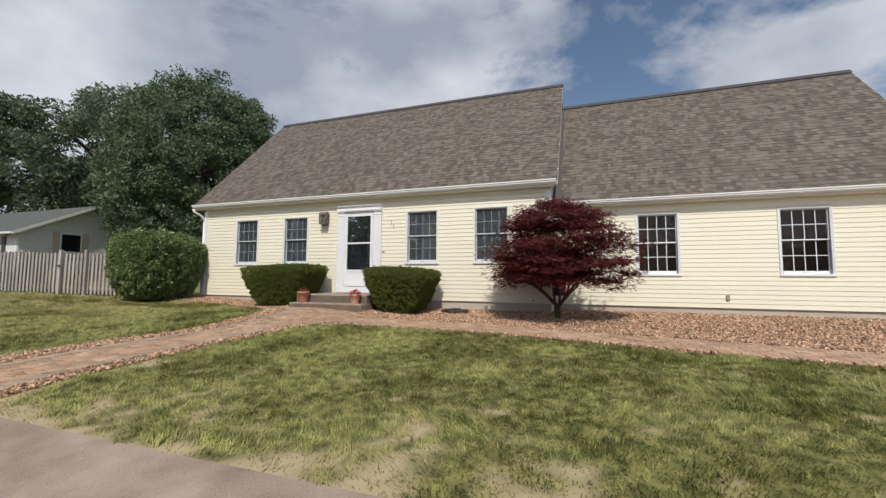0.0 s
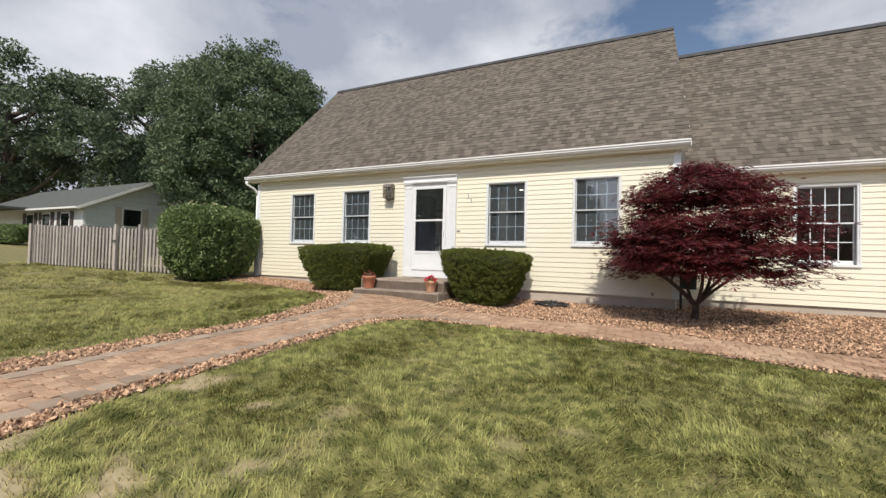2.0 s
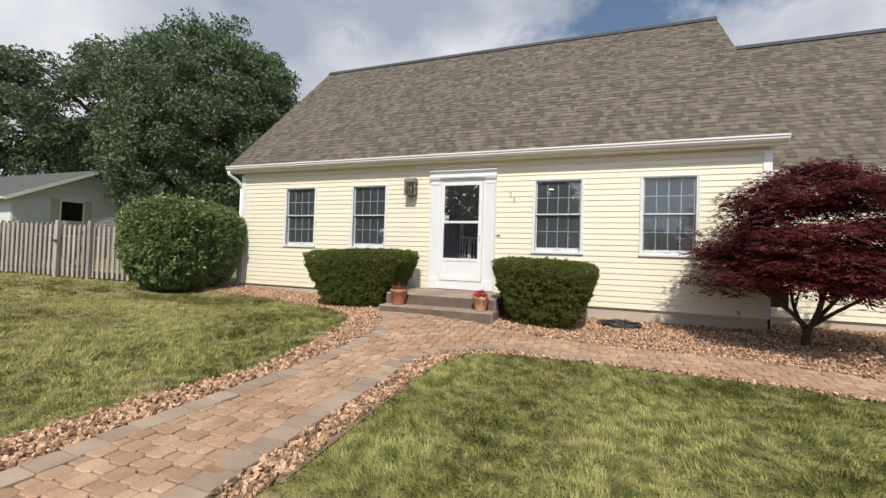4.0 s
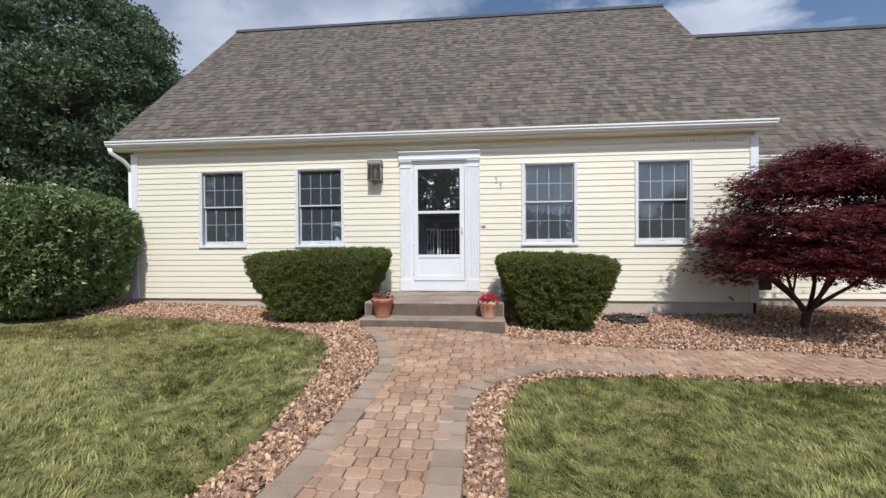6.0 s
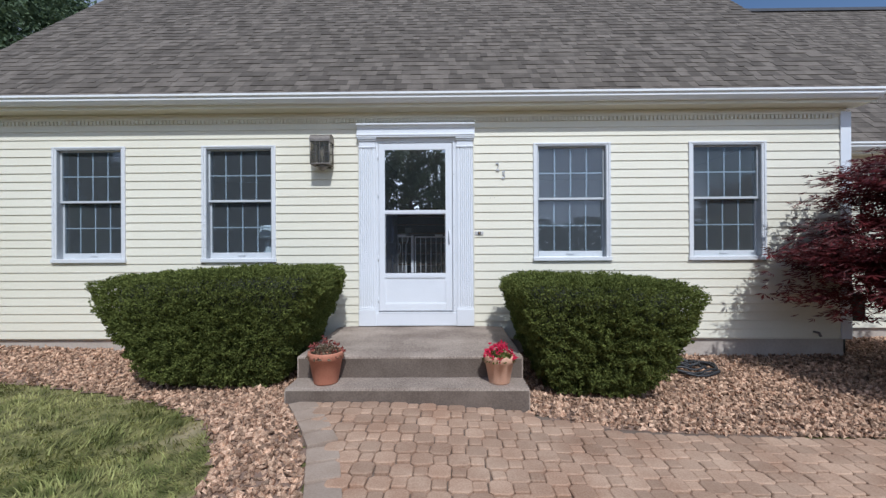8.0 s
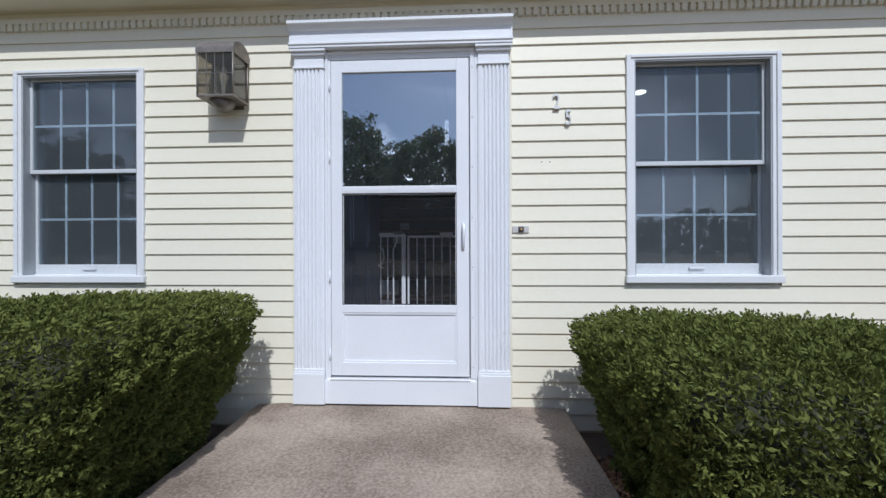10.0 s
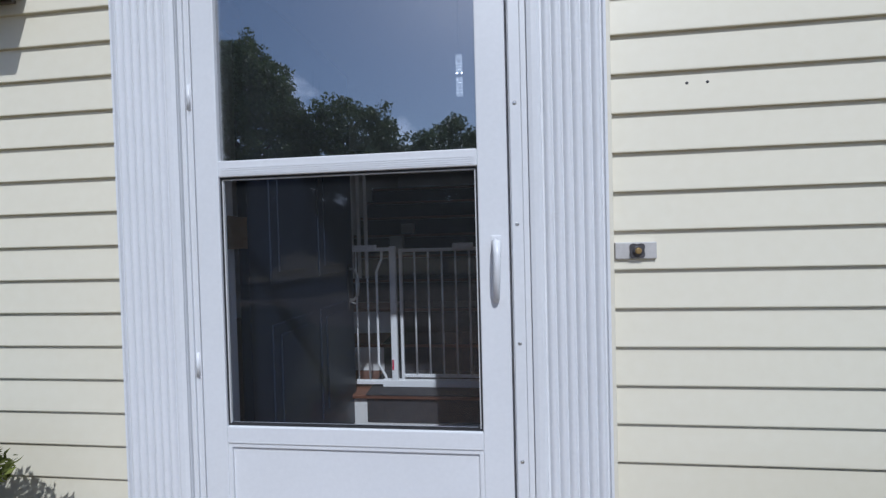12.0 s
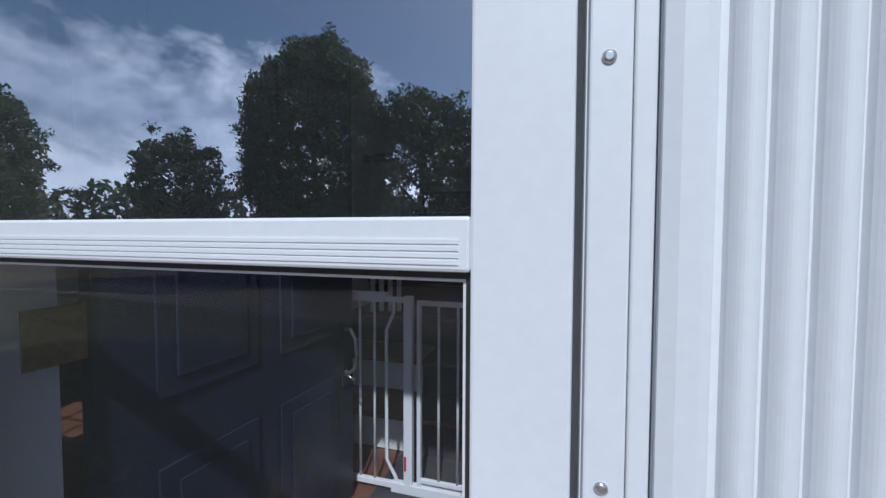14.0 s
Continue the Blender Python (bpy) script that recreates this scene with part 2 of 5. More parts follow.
M_POT2 = mat("pale_terracotta", (0.55, 0.30, 0.19), (0.62, 0.37, 0.25), 8, 0.8, 0.2, 90)
M_PETAL = leaf_mat("pink_petal", (0.50, 0.015, 0.05), (0.75, 0.06, 0.13), 0.2, 1.0)
M_CREAM_PETAL = leaf_mat("cream_petal", (0.55, 0.52, 0.25), (0.8, 0.78, 0.5), 0.2)
M_PETAL_DRY = leaf_mat("faded_petal", (0.16, 0.03, 0.03), (0.40, 0.14, 0.11), 0.2, 1.0)
M_WILT = leaf_mat("wilted_leaf", (0.07, 0.05, 0.03), (0.24, 0.18, 0.12), 0.2, 1.0)
M_BRONZE = mat("aged_bronze", (0.19, 0.165, 0.145), (0.28, 0.25, 0.22), 20, 0.5, 0.1, 60, metal=0.6)
M_BRONZE_DARK = mat("dark_worn_bronze", (0.075, 0.07, 0.075), (0.13, 0.12, 0.125), 60, 0.5, 0.2, 200, metal=0.5)
M_BELL_BASE = mat("grey_beige_plastic", (0.50, 0.48, 0.46), (0.58, 0.56, 0.54), 12, 0.6)
M_BLACK = mat("black_rubber", (0.02, 0.02, 0.022), (0.035, 0.035, 0.038), 10, 0.5)
M_GREEN_BOX = mat("dark_green_plastic", (0.018, 0.028, 0.022), (0.03, 0.04, 0.034), 10, 0.5)
M_FENCE = mat("weathered_grey_cedar", (0.31, 0.275, 0.25), (0.46, 0.415, 0.385), 6, 0.9, 0.4, 60, vary="object", amount=0.2, stretch=(1, 1, 0.2))
M_NAVY = mat("dark_navy_door_paint", (0.016, 0.022, 0.040), (0.022, 0.029, 0.050), 5, 0.4)
M_BRASS = mat("brass", (0.45, 0.30, 0.12), (0.55, 0.38, 0.17), 10, 0.35, metal=0.9)
M_HINGE = mat("tarnished_brass", (0.20, 0.12, 0.055), (0.28, 0.17, 0.08), 20, 0.55, 0.1, 80, metal=0.4)
M_STEEL = mat("brushed_steel", (0.55, 0.55, 0.55), (0.62, 0.62, 0.62), 30, 0.3, metal=0.9)
M_INNER = mat("interior_wall_paint", (0.70, 0.69, 0.68), (0.74, 0.73, 0.72), 2, 0.8)
M_CEIL = mat("ceiling_paint", (0.74, 0.74, 0.72), (0.78, 0.78, 0.76), 2, 0.8)
M_FLOOR = mat("red_brown_floorboard", (0.125, 0.052, 0.030), (0.19, 0.083, 0.048), 4, 0.45, 0.1, 60, stretch=(0.3, 4, 1))
M_CARPET = mat("dark_stair_carpet", (0.035, 0.033, 0.036), (0.055, 0.052, 0.056), 20, 1.0, 0.4, 150)
M_DARK_WOOD = mat("dark_turned_wood", (0.05, 0.026, 0.016), (0.09, 0.05, 0.03), 9, 0.4)
M_GATE = mat("white_enamel", (0.90, 0.90, 0.90), (0.92, 0.92, 0.92), 4, 0.35)
M_CARD = mat("grey_cardboard", (0.26, 0.255, 0.25), (0.34, 0.335, 0.33), 8, 0.9)
M_PANEL = mat("dark_wood_panelling", (0.24, 0.155, 0.105), (0.33, 0.22, 0.155), 5, 0.6, 0.1, 40, stretch=(3, 3, 0.3))
M_NUMBER = mat("pewter_numeral", (0.50, 0.49, 0.47), (0.62, 0.61, 0.59), 20, 0.4, metal=0.6)
M_GLASS = glass_mat("window_glass", (0.76, 0.84, 0.90), 0.055, 0.14)
M_GLASS_CLEAR = glass_mat("wing_window_glass", (0.90, 0.88, 0.86), 0.010, 0.008)
M_DOOR_GLASS = glass_mat("storm_door_glass", (0.93, 0.94, 0.95), 0.50, 0.04)
M_SCREEN = glass_mat("insect_screen_glass", (0.92, 0.94, 0.97), 0.025, 0.03)
M_LAMP_GLASS = glass_mat("lantern_glass", (0.85, 0.82, 0.76), 0.10, 0.12)
M_NEIGH_WALL = mat("grey_clapboard", (0.66, 0.69, 0.70), (0.74, 0.77, 0.78), 2, 0.7, vary="object", amount=0.05)
M_NEIGH_WHITE = mat("pale_siding", (0.66, 0.66, 0.64), (0.72, 0.72, 0.70), 2, 0.7)
M_NEIGH_ROOF = mat("grey_green_shingle", (0.070, 0.075, 0.071), (0.105, 0.110, 0.104), 4, 0.95, 0.3, 60)
M_DARK_PANE = glass_mat("dark_pane", (0.3, 0.31, 0.32), 0.05)
M_NEIGH_TAN = mat("tan_shutter_paint", (0.42, 0.37, 0.32), (0.48, 0.43, 0.37), 6, 0.7)
M_SHUTTER = mat("dark_shutter", (0.05, 0.035, 0.03), (0.07, 0.05, 0.045), 8, 0.6)
M_GLOW = bpy.data.materials.new("lit_downlight")
M_GLOW.use_nodes = True
M_GLOW.node_tree.nodes["Principled BSDF"].inputs["Emission Color"].default_value = (1, 0.85, 0.6, 1)
M_GLOW.node_tree.nodes["Principled BSDF"].inputs["Emission Strength"].default_value = 6.0

# Emission added so that the guessed hall bars glow.
M_GLOW_BAR = mat("glowing_white_bar", (0.8, 0.8, 0.8), (0.82, 0.82, 0.82), 4, 0.4)
M_GLOW_BAR.node_tree.nodes["Principled BSDF"].inputs["Emission Color"].default_value = (0.9, 0.95, 1, 1)
M_GLOW_BAR.node_tree.nodes["Principled BSDF"].inputs["Emission Strength"].default_value = 1.1

# ---- mesh helpers ----


def empty(name, at=(0, 0, 0)):
    ob = new(name)
    ob.location = at
    return ob


def link_mesh(name, me, material, parent=None, label=""):
    if material and not me.materials:
        me.materials.append(material)
    ob = new(name, me)
    if parent:
        ob.parent = parent
    if label:
        ob["label"] = label
    return ob


def part(name, bm, material, parent=None, label=""):
    """Links a bmesh as one mesh object under a thing or a part."""
    me = bpy.data.meshes.new(name)
    bm.normal_update()
    bm.to_mesh(me)
    bm.free()
    return link_mesh(name, me, material, parent, label)


def fast_mesh(name, verts, faces, smooth=False):
    """A mesh from arrays: verts (n, 3), faces (m, k)."""
    me = bpy.data.meshes.new(name)
    n, (m, k) = len(verts), faces.shape
    me.vertices.add(n)
    me.vertices.foreach_set("co", np.asarray(verts, dtype=np.float32).ravel())
    me.loops.add(m * k)
    me.loops.foreach_set("vertex_index", np.asarray(faces, dtype=np.int32).ravel())
    me.polygons.add(m)
    me.polygons.foreach_set("loop_start", np.arange(0, m * k, k, dtype=np.int32))
    me.polygons.foreach_set("use_smooth", np.full(m, smooth))
    me.update(calc_edges=True)
    return me


def box(bm, x0, x1, y0, y1, z0, z1, bevel=0.0):
    """Adds a box, with softened edges if asked."""
    vs = [bm.verts.new((x, y, z)) for x in (x0, x1) for y in (y0, y1) for z in (z0, z1)]
    quads = ((0, 1, 3, 2), (4, 6, 7, 5), (0, 4, 5, 1), (2, 3, 7, 6), (0, 2, 6, 4), (1, 5, 7, 3))
    fs = [bm.faces.new([vs[i] for i in q]) for q in quads]
    if bevel:
        es = {e for f in fs for e in f.edges}
        bmesh.ops.bevel(bm, geom=list(es), offset=bevel, segments=2, affect="EDGES", profile=0.5)
    return bm


def boxes(*rows, bevel=0.0):
    bm = bmesh.new()
    for r in rows:
        box(bm, *r, bevel=bevel)
    return bm


def prism_x(profile, x0, x1):
    """A (y, z) outline run along x."""
    bm = bmesh.new()
    a = [bm.verts.new((x0, y, z)) for y, z in profile]
    b = [bm.verts.new((x1, y, z)) for y, z in profile]
    n = len(profile)
    bm.faces.new(a)
    bm.faces.new(b[::-1])
    for i in range(n):
        bm.faces.new((a[i], b[i], b[(i + 1) % n], a[(i + 1) % n]))
    bmesh.ops.recalc_face_normals(bm, faces=bm.faces[:])
    return bm


def prism_z(outline, z0, z1):
    """An (x, y) outline run upwards."""
    bm = bmesh.new()
    a = [bm.verts.new((x, y, z0)) for x, y in outline]
    b = [bm.verts.new((x, y, z1)) for x, y in outline]
    n = len(outline)
    bm.faces.new(a)
    bm.faces.new(b)
    for i in range(n):
        bm.faces.new((a[i], a[(i + 1) % n], b[(i + 1) % n], b[i]))
    bmesh.ops.recalc_face_normals(bm, faces=bm.faces[:])
    return bm


def lathe(profile, segments=24, at=(0, 0, 0)):
    """A (radius, z) outline turned round the z axis."""
    bm = bmesh.new()
    rings = []
    for r, z in profile:
        rings.append([bm.verts.new((at[0] + r * math.cos(2 * math.pi * k / segments), at[1] + r * math.sin(2 * math.pi * k / segments), at[2] + z)) for k in range(segments)])
    for a, b in zip(rings, rings[1:]):
        for k in range(segments):
            f = bm.faces.new((a[k], a[(k + 1) % segments], b[(k + 1) % segments], b[k]))
            f.smooth = True
    bm.faces.new(rings[0][::-1])
    bm.faces.new(rings[-1])
    return bm


def tube(bm, points, radii, segments=8):
    """A round bar along a line of points."""
    pts = [Vector(p) for p in points]
    rings = []
    for i, p in enumerate(pts):
        d = (pts[min(i + 1, len(pts) - 1)] - pts[max(i - 1, 0)]).normalized()
        u = d.orthogonal().normalized() if i == 0 else (u - d * u.dot(d)).normalized()
        v = d.cross(u)
        r = radii[i] if isinstance(radii, (list, tuple)) else radii
        rings.append([bm.verts.new(p + (u * math.cos(2 * math.pi * k / segments) + v * math.sin(2 * math.pi * k / segments)) * r) for k in range(segments)])
    for a, b in zip(rings, rings[1:]):
        for k in range(segments):
            f = bm.faces.new((a[k], a[(k + 1) % segments], b[(k + 1) % segments], b[k]))
            f.smooth = True
    bm.faces.new(rings[0][::-1])
    bm.faces.new(rings[-1])
    return bm


def spin(rng, n):
    """n random turns, as (n, 3, 3)."""
    q = rng.normal(size=(n, 4))
    q /= np.linalg.norm(q, axis=1, keepdims=True)
    w, x, y, z = q.T
    return np.stack([1 - 2 * (y * y + z * z), 2 * (x * y - z * w), 2 * (x * z + y * w), 2 * (x * y + z * w), 1 - 2 * (x * x + z * z), 2 * (y * z - x * w),
                     2 * (x * z - y * w), 2 * (y * z + x * w), 1 - 2 * (x * x + y * y)], 1).reshape(n, 3, 3)


def scatter(base, faces, turns, sizes, places):
    """Many copies of a small shape as arrays."""
    v = np.einsum("nij,kj->nki", turns, base) * np.asarray(sizes).reshape(len(places), 1, -1) + places[:, None]
    f = faces[None] + (np.arange(len(places)) * len(base))[:, None, None]
    return v.reshape(-1, 3), f.reshape(-1, faces.shape[1])


LEAF = np.array([(-0.5, 0, 0), (0, -0.24, 0.06), (0.55, 0, -0.04), (0, 0.24, 0.06)])
LEAF_F = np.array([(0, 1, 2, 3)])
PALM = np.array([(0, 0, 0), (0.32, -0.09, 0.02), (0.62, 0, -0.08), (0.32, 0.09, 0.02), (0.22, 0.22, 0), (0.34, 0.46, -0.06), (0.10, 0.24, 0), (0.22, -0.22, 0), (0.34, -0.46, -0.06), (0.10, -0.24, 0)])
PALM_F = np.array([(0, 1, 2, 3), (0, 4, 5, 6), (0, 9, 8, 7)])
CHIP = np.array([(0.55, 0.1, 0), (-0.55, -0.08, 0.02), (0.05, 0.42, 0.05), (-0.06, -0.42, 0), (0.1, 0, 0.26), (0, 0.05, -0.24)])
CHIP_F = np.array([(0, 2, 4), (2, 1, 4), (1, 3, 4), (3, 0, 4), (2, 0, 5), (1, 2, 5), (3, 1, 5), (0, 3, 5)])

# ---- ground plan ----


def gz(x, y):
    """The ground's height: it climbs from the drive to the house and towards the neighbour."""
    b = np.interp(y, [-60, -3, 0, 1, 2, 3, 4, 5, 6.5, 8.4, 10.2, 14, 60], [-0.1, -0.05, 0, 0.10, 0.22, 0.33, 0.39, 0.43, 0.46, 0.50, 0.62, 0.7, 0.9])
    rise = 0.19 * np.exp(-((np.asarray(x) + 6.9) / 1.9) ** 2) * np.interp(y, [5.6, 8.4, 10.2], [0, 1, 0.6])
    return b + rise + np.interp(x, [-50, -34, -28, -18, -12, -8], [1.3, 1.1, 0.66, 0.34, 0.14, 0]) * np.interp(y, [-6, 5], [0.1, 1])


def lawn_left(y):
    return np.interp(y, [0, 3.3, 4.5, 5.5, 7, 7.7, 8.34, 8.75, 9.0, 9.25, 9.4], [-7.78, -7.72, -7.52, -7.32, -7.43, -7.60, -8.05, -8.75, -9.5, -10.7, -13.5])


def walk_left(y):
    return np.interp(y, [2.15, 3.2, 4, 5.1, 6.4, 7.2, 7.9, 8.5], [-7.2, -7.17, -7.12, -7.0, -6.89, -6.86, -7.08, -7.45])


def walk_right(y):
    return np.where(np.asarray(y) > 7.27, 99.0, np.interp(y, [2.15, 6.2, 6.55, 6.85, 7.27], [-5.88, -5.86, -5.77, -5.58, -5.0]))


def lawn_right(y):
    return np.interp(y, [2.15, 5.7, 6.3, 6.87, 7.1, 7.2], [-5.66, -5.62, -5.56, -5.36, -5.0, -4.5])


def side_low(x):
    return np.interp(x, [-5, -3.5, -2, -0.7, 1.45, 2.9, 9], [7.27, 7.32, 7.26, 6.98, 6.43, 6.25, 5.5])


def side_high(x):
    return np.interp(x, [-7.5, -5.4, -4.8, -3.4, -2, -0.7, 1.05, 2.45, 3.4, 9], [8.56, 8.52, 8.37, 8.36, 8.3, 7.93, 7.65, 7.38, 7.16, 6.3])


def in_walk(x, y, inset=0.0):
    strip = (x > walk_left(y) + inset) & (x < walk_right(y) - inset) & (x < -4.99)
    side = (x >= -4.99) & (y > side_low(x) + inset)
    top = np.where((x > -7.42) & (x < -5.45), 8.55, side_high(x) - inset)
    return (y < top) & (y > 2.15) & (strip | side)


DRIVE_Y = 2.15
patch_rng = np.random.default_rng(17)
PATCH = [patch_rng.uniform(0, 1, (64, 64)) for _ in range(3)]


def value_noise(x, y, cell, layer):
    """Smooth noise between 0 and 1 with patches of about one cell."""
    u, v = np.asarray(x) / cell + 500, np.asarray(y) / cell + 500
    i, j = np.floor(u).astype(int), np.floor(v).astype(int)
    a, b = u - i, v - j
    a, b = a * a * (3 - 2 * a), b * b * (3 - 2 * b)
    g = PATCH[layer]
    return (g[i % 64, j % 64] * (1 - a) * (1 - b) + g[(i + 1) % 64, j % 64] * a * (1 - b) + g[i % 64, (j + 1) % 64] * (1 - a) * b + g[(i + 1) % 64, (j + 1) % 64] * a * b)


def dryness(x, y):
    """How far the turf has turned to straw: most by the hot edge of the drive and along the stone strips."""
    n = 0.5 * value_noise(x, y, 0.38, 0) + 0.3 * value_noise(x, y, 0.17, 1) + 0.2 * value_noise(x, y, 0.11, 2)
    edge = np.interp(y, [2.1, 2.35, 3.1, 4.2, 20], [0.40, 0.16, 0.05, -0.04, -0.07])
    edge = edge + 0.16 * np.exp(-((np.asarray(x) - lawn_right(y)) / 0.3) ** 2) * (np.asarray(y) < 7.3) + 0.13 * np.exp(-((np.asarray(x) - lawn_left(y)) / 0.3) ** 2) * (np.asarray(y) < 9.3)
    return np.clip(np.clip((n + edge - 0.69) / 0.14, 0, 1) * 0.9 + 0.12 * n + 0.20 * np.clip((-8.9 - np.asarray(x)) / 3.0, 0, 1), 0, 1)


def set_dryness(me):
    co = np.empty(len(me.vertices) * 3, dtype=np.float32)
    me.vertices.foreach_get("co", co)
    co = co.reshape(-1, 3)
    me.attributes.new("dryness", "FLOAT", "POINT").data.foreach_set("value", dryness(co[:, 0], co[:, 1]).astype(np.float32))


def sheet(name, xs, ys, lift, keep, material, kind_label, category):
    """A skin that follows the ground, made of the grid cells that keep() holds."""
    gx, gy = np.meshgrid(xs, ys)
    ids = np.arange(gx.size).reshape(gx.shape)
    quads = np.stack([ids[:-1, :-1], ids[:-1, 1:], ids[1:, 1:], ids[1:, :-1]], -1).reshape(-1, 4)
    cx, cy = (gx[:-1, :-1] + gx[1:, 1:]).ravel() / 2, (gy[:-1, :-1] + gy[1:, 1:]).ravel() / 2
    quads = quads[keep(cx, cy)]
    used, inv = np.unique(quads, return_inverse=True)
    v = np.stack([gx.ravel(), gy.ravel(), gz(gx, gy).ravel() + lift], 1)[used]
    return tagged(link_mesh(name, fast_mesh(name, v, inv.reshape(-1, 4), True), material), kind_label, category, kind="structure")


near_x, near_y = np.arange(-26, 10.01, 0.16), np.arange(-4, 14.01, 0.12)
far_x = np.concatenate([[-600, -300, -150, -80, -55, -44, -38, -32], near_x, [14, 22, 40, 80, 150, 300, 600]])
far_y = np.concatenate([[-600, -300, -150, -70, -35, -18, -9], near_y, [17, 22, 30, 45, 80, 150, 300, 600]])
lawn_sheet = sheet("ground", far_x, far_y, 0.0, lambda x, y: x > -1e9, M_LAWN, "mown green lawn with dry straw patches", "lawn")
set_dryness(lawn_sheet.data)
sheet("driveway", np.arange(-16, 12.01, 0.5), np.concatenate([np.arange(-9, 2, 0.25), [2.15]]), 0.012, lambda x, y: y < DRIVE_Y, M_DRIVE, "worn brown-grey asphalt driveway beside the lawn", "driveway")
sheet("walk_bed", np.arange(-7.6, 9, 0.06), np.arange(2.15, 8.7, 0.06), 0.008, lambda x, y: in_walk(x, y), M_SAND, "sand joints under the brick paver walk", "walk")


def in_bed(x, y):
    left = (y > 2.2) & (x > lawn_left(y)) & (x < walk_left(y) - 0.01) & (x > -14)
    left |= (x > -13) & (x < -7.2) & (y > 9.2) & (y < 10.28)
    strip = (y > 2.3) & (y < 7.3) & (x > walk_right(y)) & (x < lawn_right(y))
    right = (x > -7.6) & (x < 7.5) & (y > side_high(x)) & (y < np.where(x < -1.2, 10.28, 11.2))
    low = (x > -4.9) & (x < 6) & (y < side_low(x)) & (y > side_low(x) - 0.07)
    return ((left | right) & (y < np.where(x < -1.2, 10.28, 11.2))) | strip | low


sheet("stone_bed", np.arange(-14, 7.6, 0.08), np.arange(2.2, 11.3, 0.08), 0.012, in_bed, M_BED, "earth under the red stone chips", "flower bed")

# ---- house shell ----
WALL_Y, WING_Y = 10.24, 11.15
HX0, HX1, WX1 = -12.56, -1.12, 6.9
SILL, EAVE = 0.88, 3.74
MAIN_WINS = [(-11.17, -10.22), (-9.24, -8.29), (-5.03, -4.06), (-3.09, -2.13)]
WIN_Z = (1.85, 3.335)
WING_WINS = [(0.87, 1.85), (3.80, 4.80)]
WING_Z = (1.56, 3.11)


def cut_wall(bm, x0, x1, y0, y1, z0, z1, holes):
    """A wall along x with rectangular holes through it."""
    xs = sorted({x0, x1, *(h[0] for h in holes), *(h[1] for h in holes)})
    for a, b in zip(xs, xs[1:]):
        spans = sorted((h[2], h[3]) for h in holes if h[0] <= a and h[1] >= b)
        z = z0
        for lo, hi in spans + [(z1, z1)]:
            if lo > z:
                box(bm, a, b, y0, y1, z, lo)
            z = max(z, hi)


main_holes = [(a + 0.052, b - 0.052, WIN_Z[0] + 0.045, WIN_Z[1] - 0.042) for a, b in MAIN_WINS] + [(-6.99, -6.03, 1.03, 3.37)]
wing_holes = [(a + 0.052, b - 0.052, WING_Z[0] + 0.045, WING_Z[1] - 0.042) for a, b in WING_WINS]
bm = bmesh.new()
cut_wall(bm, HX0, HX1, WALL_Y + 0.006, WALL_Y + 0.14, SILL - 0.02, 3.85, main_holes)
wall_front = tagged(part("wall_front", bm, M_TRIM_CREAM), "cream vinyl clapboard front wall of the house", "wall", kind="structure")
bm = bmesh.new()
cut_wall(bm, HX1 + 0.004, WX1, WING_Y + 0.006, WING_Y + 0.14, SILL - 0.06, 3.46, wing_holes)
wall_wing = tagged(part("wall_wing", bm, M_TRIM_CREAM), "cream vinyl clapboard wall of the set-back wing", "wall", kind="structure")

RIDGE_Y, RIDGE_Z = 14.19, 8.22
EAVE_Y, EAVE_Z = 10.03, 3.905
WRIDGE_Y, WRIDGE_Z, WEAVE_Y, WEAVE_Z = 14.75, 7.62, 10.95, 3.50


def gable(name, x0, x1, y0, y1, yr, ze, zr, label):
    bm = bmesh.new()
    for a, b in ((x0, x1),):
        vs = []
        for x in (a, b):
            vs.append([bm.verts.new((x, y, z)) for y, z in ((y0, 0.3), (y1, 0.3), (y1, ze), (yr, zr), (y0, ze))])
        bm.faces.new(vs[0])
        bm.faces.new(vs[1][::-1])
        for i in range(5):
            bm.faces.new((vs[0][i], vs[0][(i + 1) % 5], vs[1][(i + 1) % 5], vs[1][i]))
    bmesh.ops.recalc_face_normals(bm, faces=bm.faces[:])
    return tagged(part(name, bm, M_SIDING), label, "wall", kind="structure")


gable("wall_left", HX0, HX0 + 0.12, WALL_Y + 0.145, 18.1, RIDGE_Y, EAVE_Z + 0.16, RIDGE_Z - 0.22, "cream gable end wall of the house")
gable("wall_middle", HX1 - 0.12, HX1, WALL_Y + 0.145, 18.1, RIDGE_Y, EAVE_Z + 0.16, RIDGE_Z - 0.22, "cream gable end wall above the wing roof")
gable("wall_right", WX1 - 0.12, WX1, WING_Y + 0.145, 18.3, WRIDGE_Y, 3.6, WRIDGE_Z - 0.2, "cream gable end wall of the wing")
tagged(part("wall_back", boxes((HX0 + 0.125, HX1 - 0.125, 18.0, 18.1, 0.3, 4.0), (HX1 + 0.005, WX1 - 0.125, 18.2, 18.3, 0.3, 3.5)), M_SIDING), "cream back wall of the house", "wall", kind="structure")
tagged(part("foundation", boxes((HX0 + 0.03, HX1 - 0.03, WALL_Y + 0.03, WALL_Y + 0.13, 0.2, SILL - 0.022), (HX1 - 0.025, WX1 - 0.03, WING_Y + 0.03, WING_Y + 0.13, 0.2, SILL - 0.062)), M_FOUND),
       "exposed grey concrete foundation below the siding", "foundation", kind="structure")


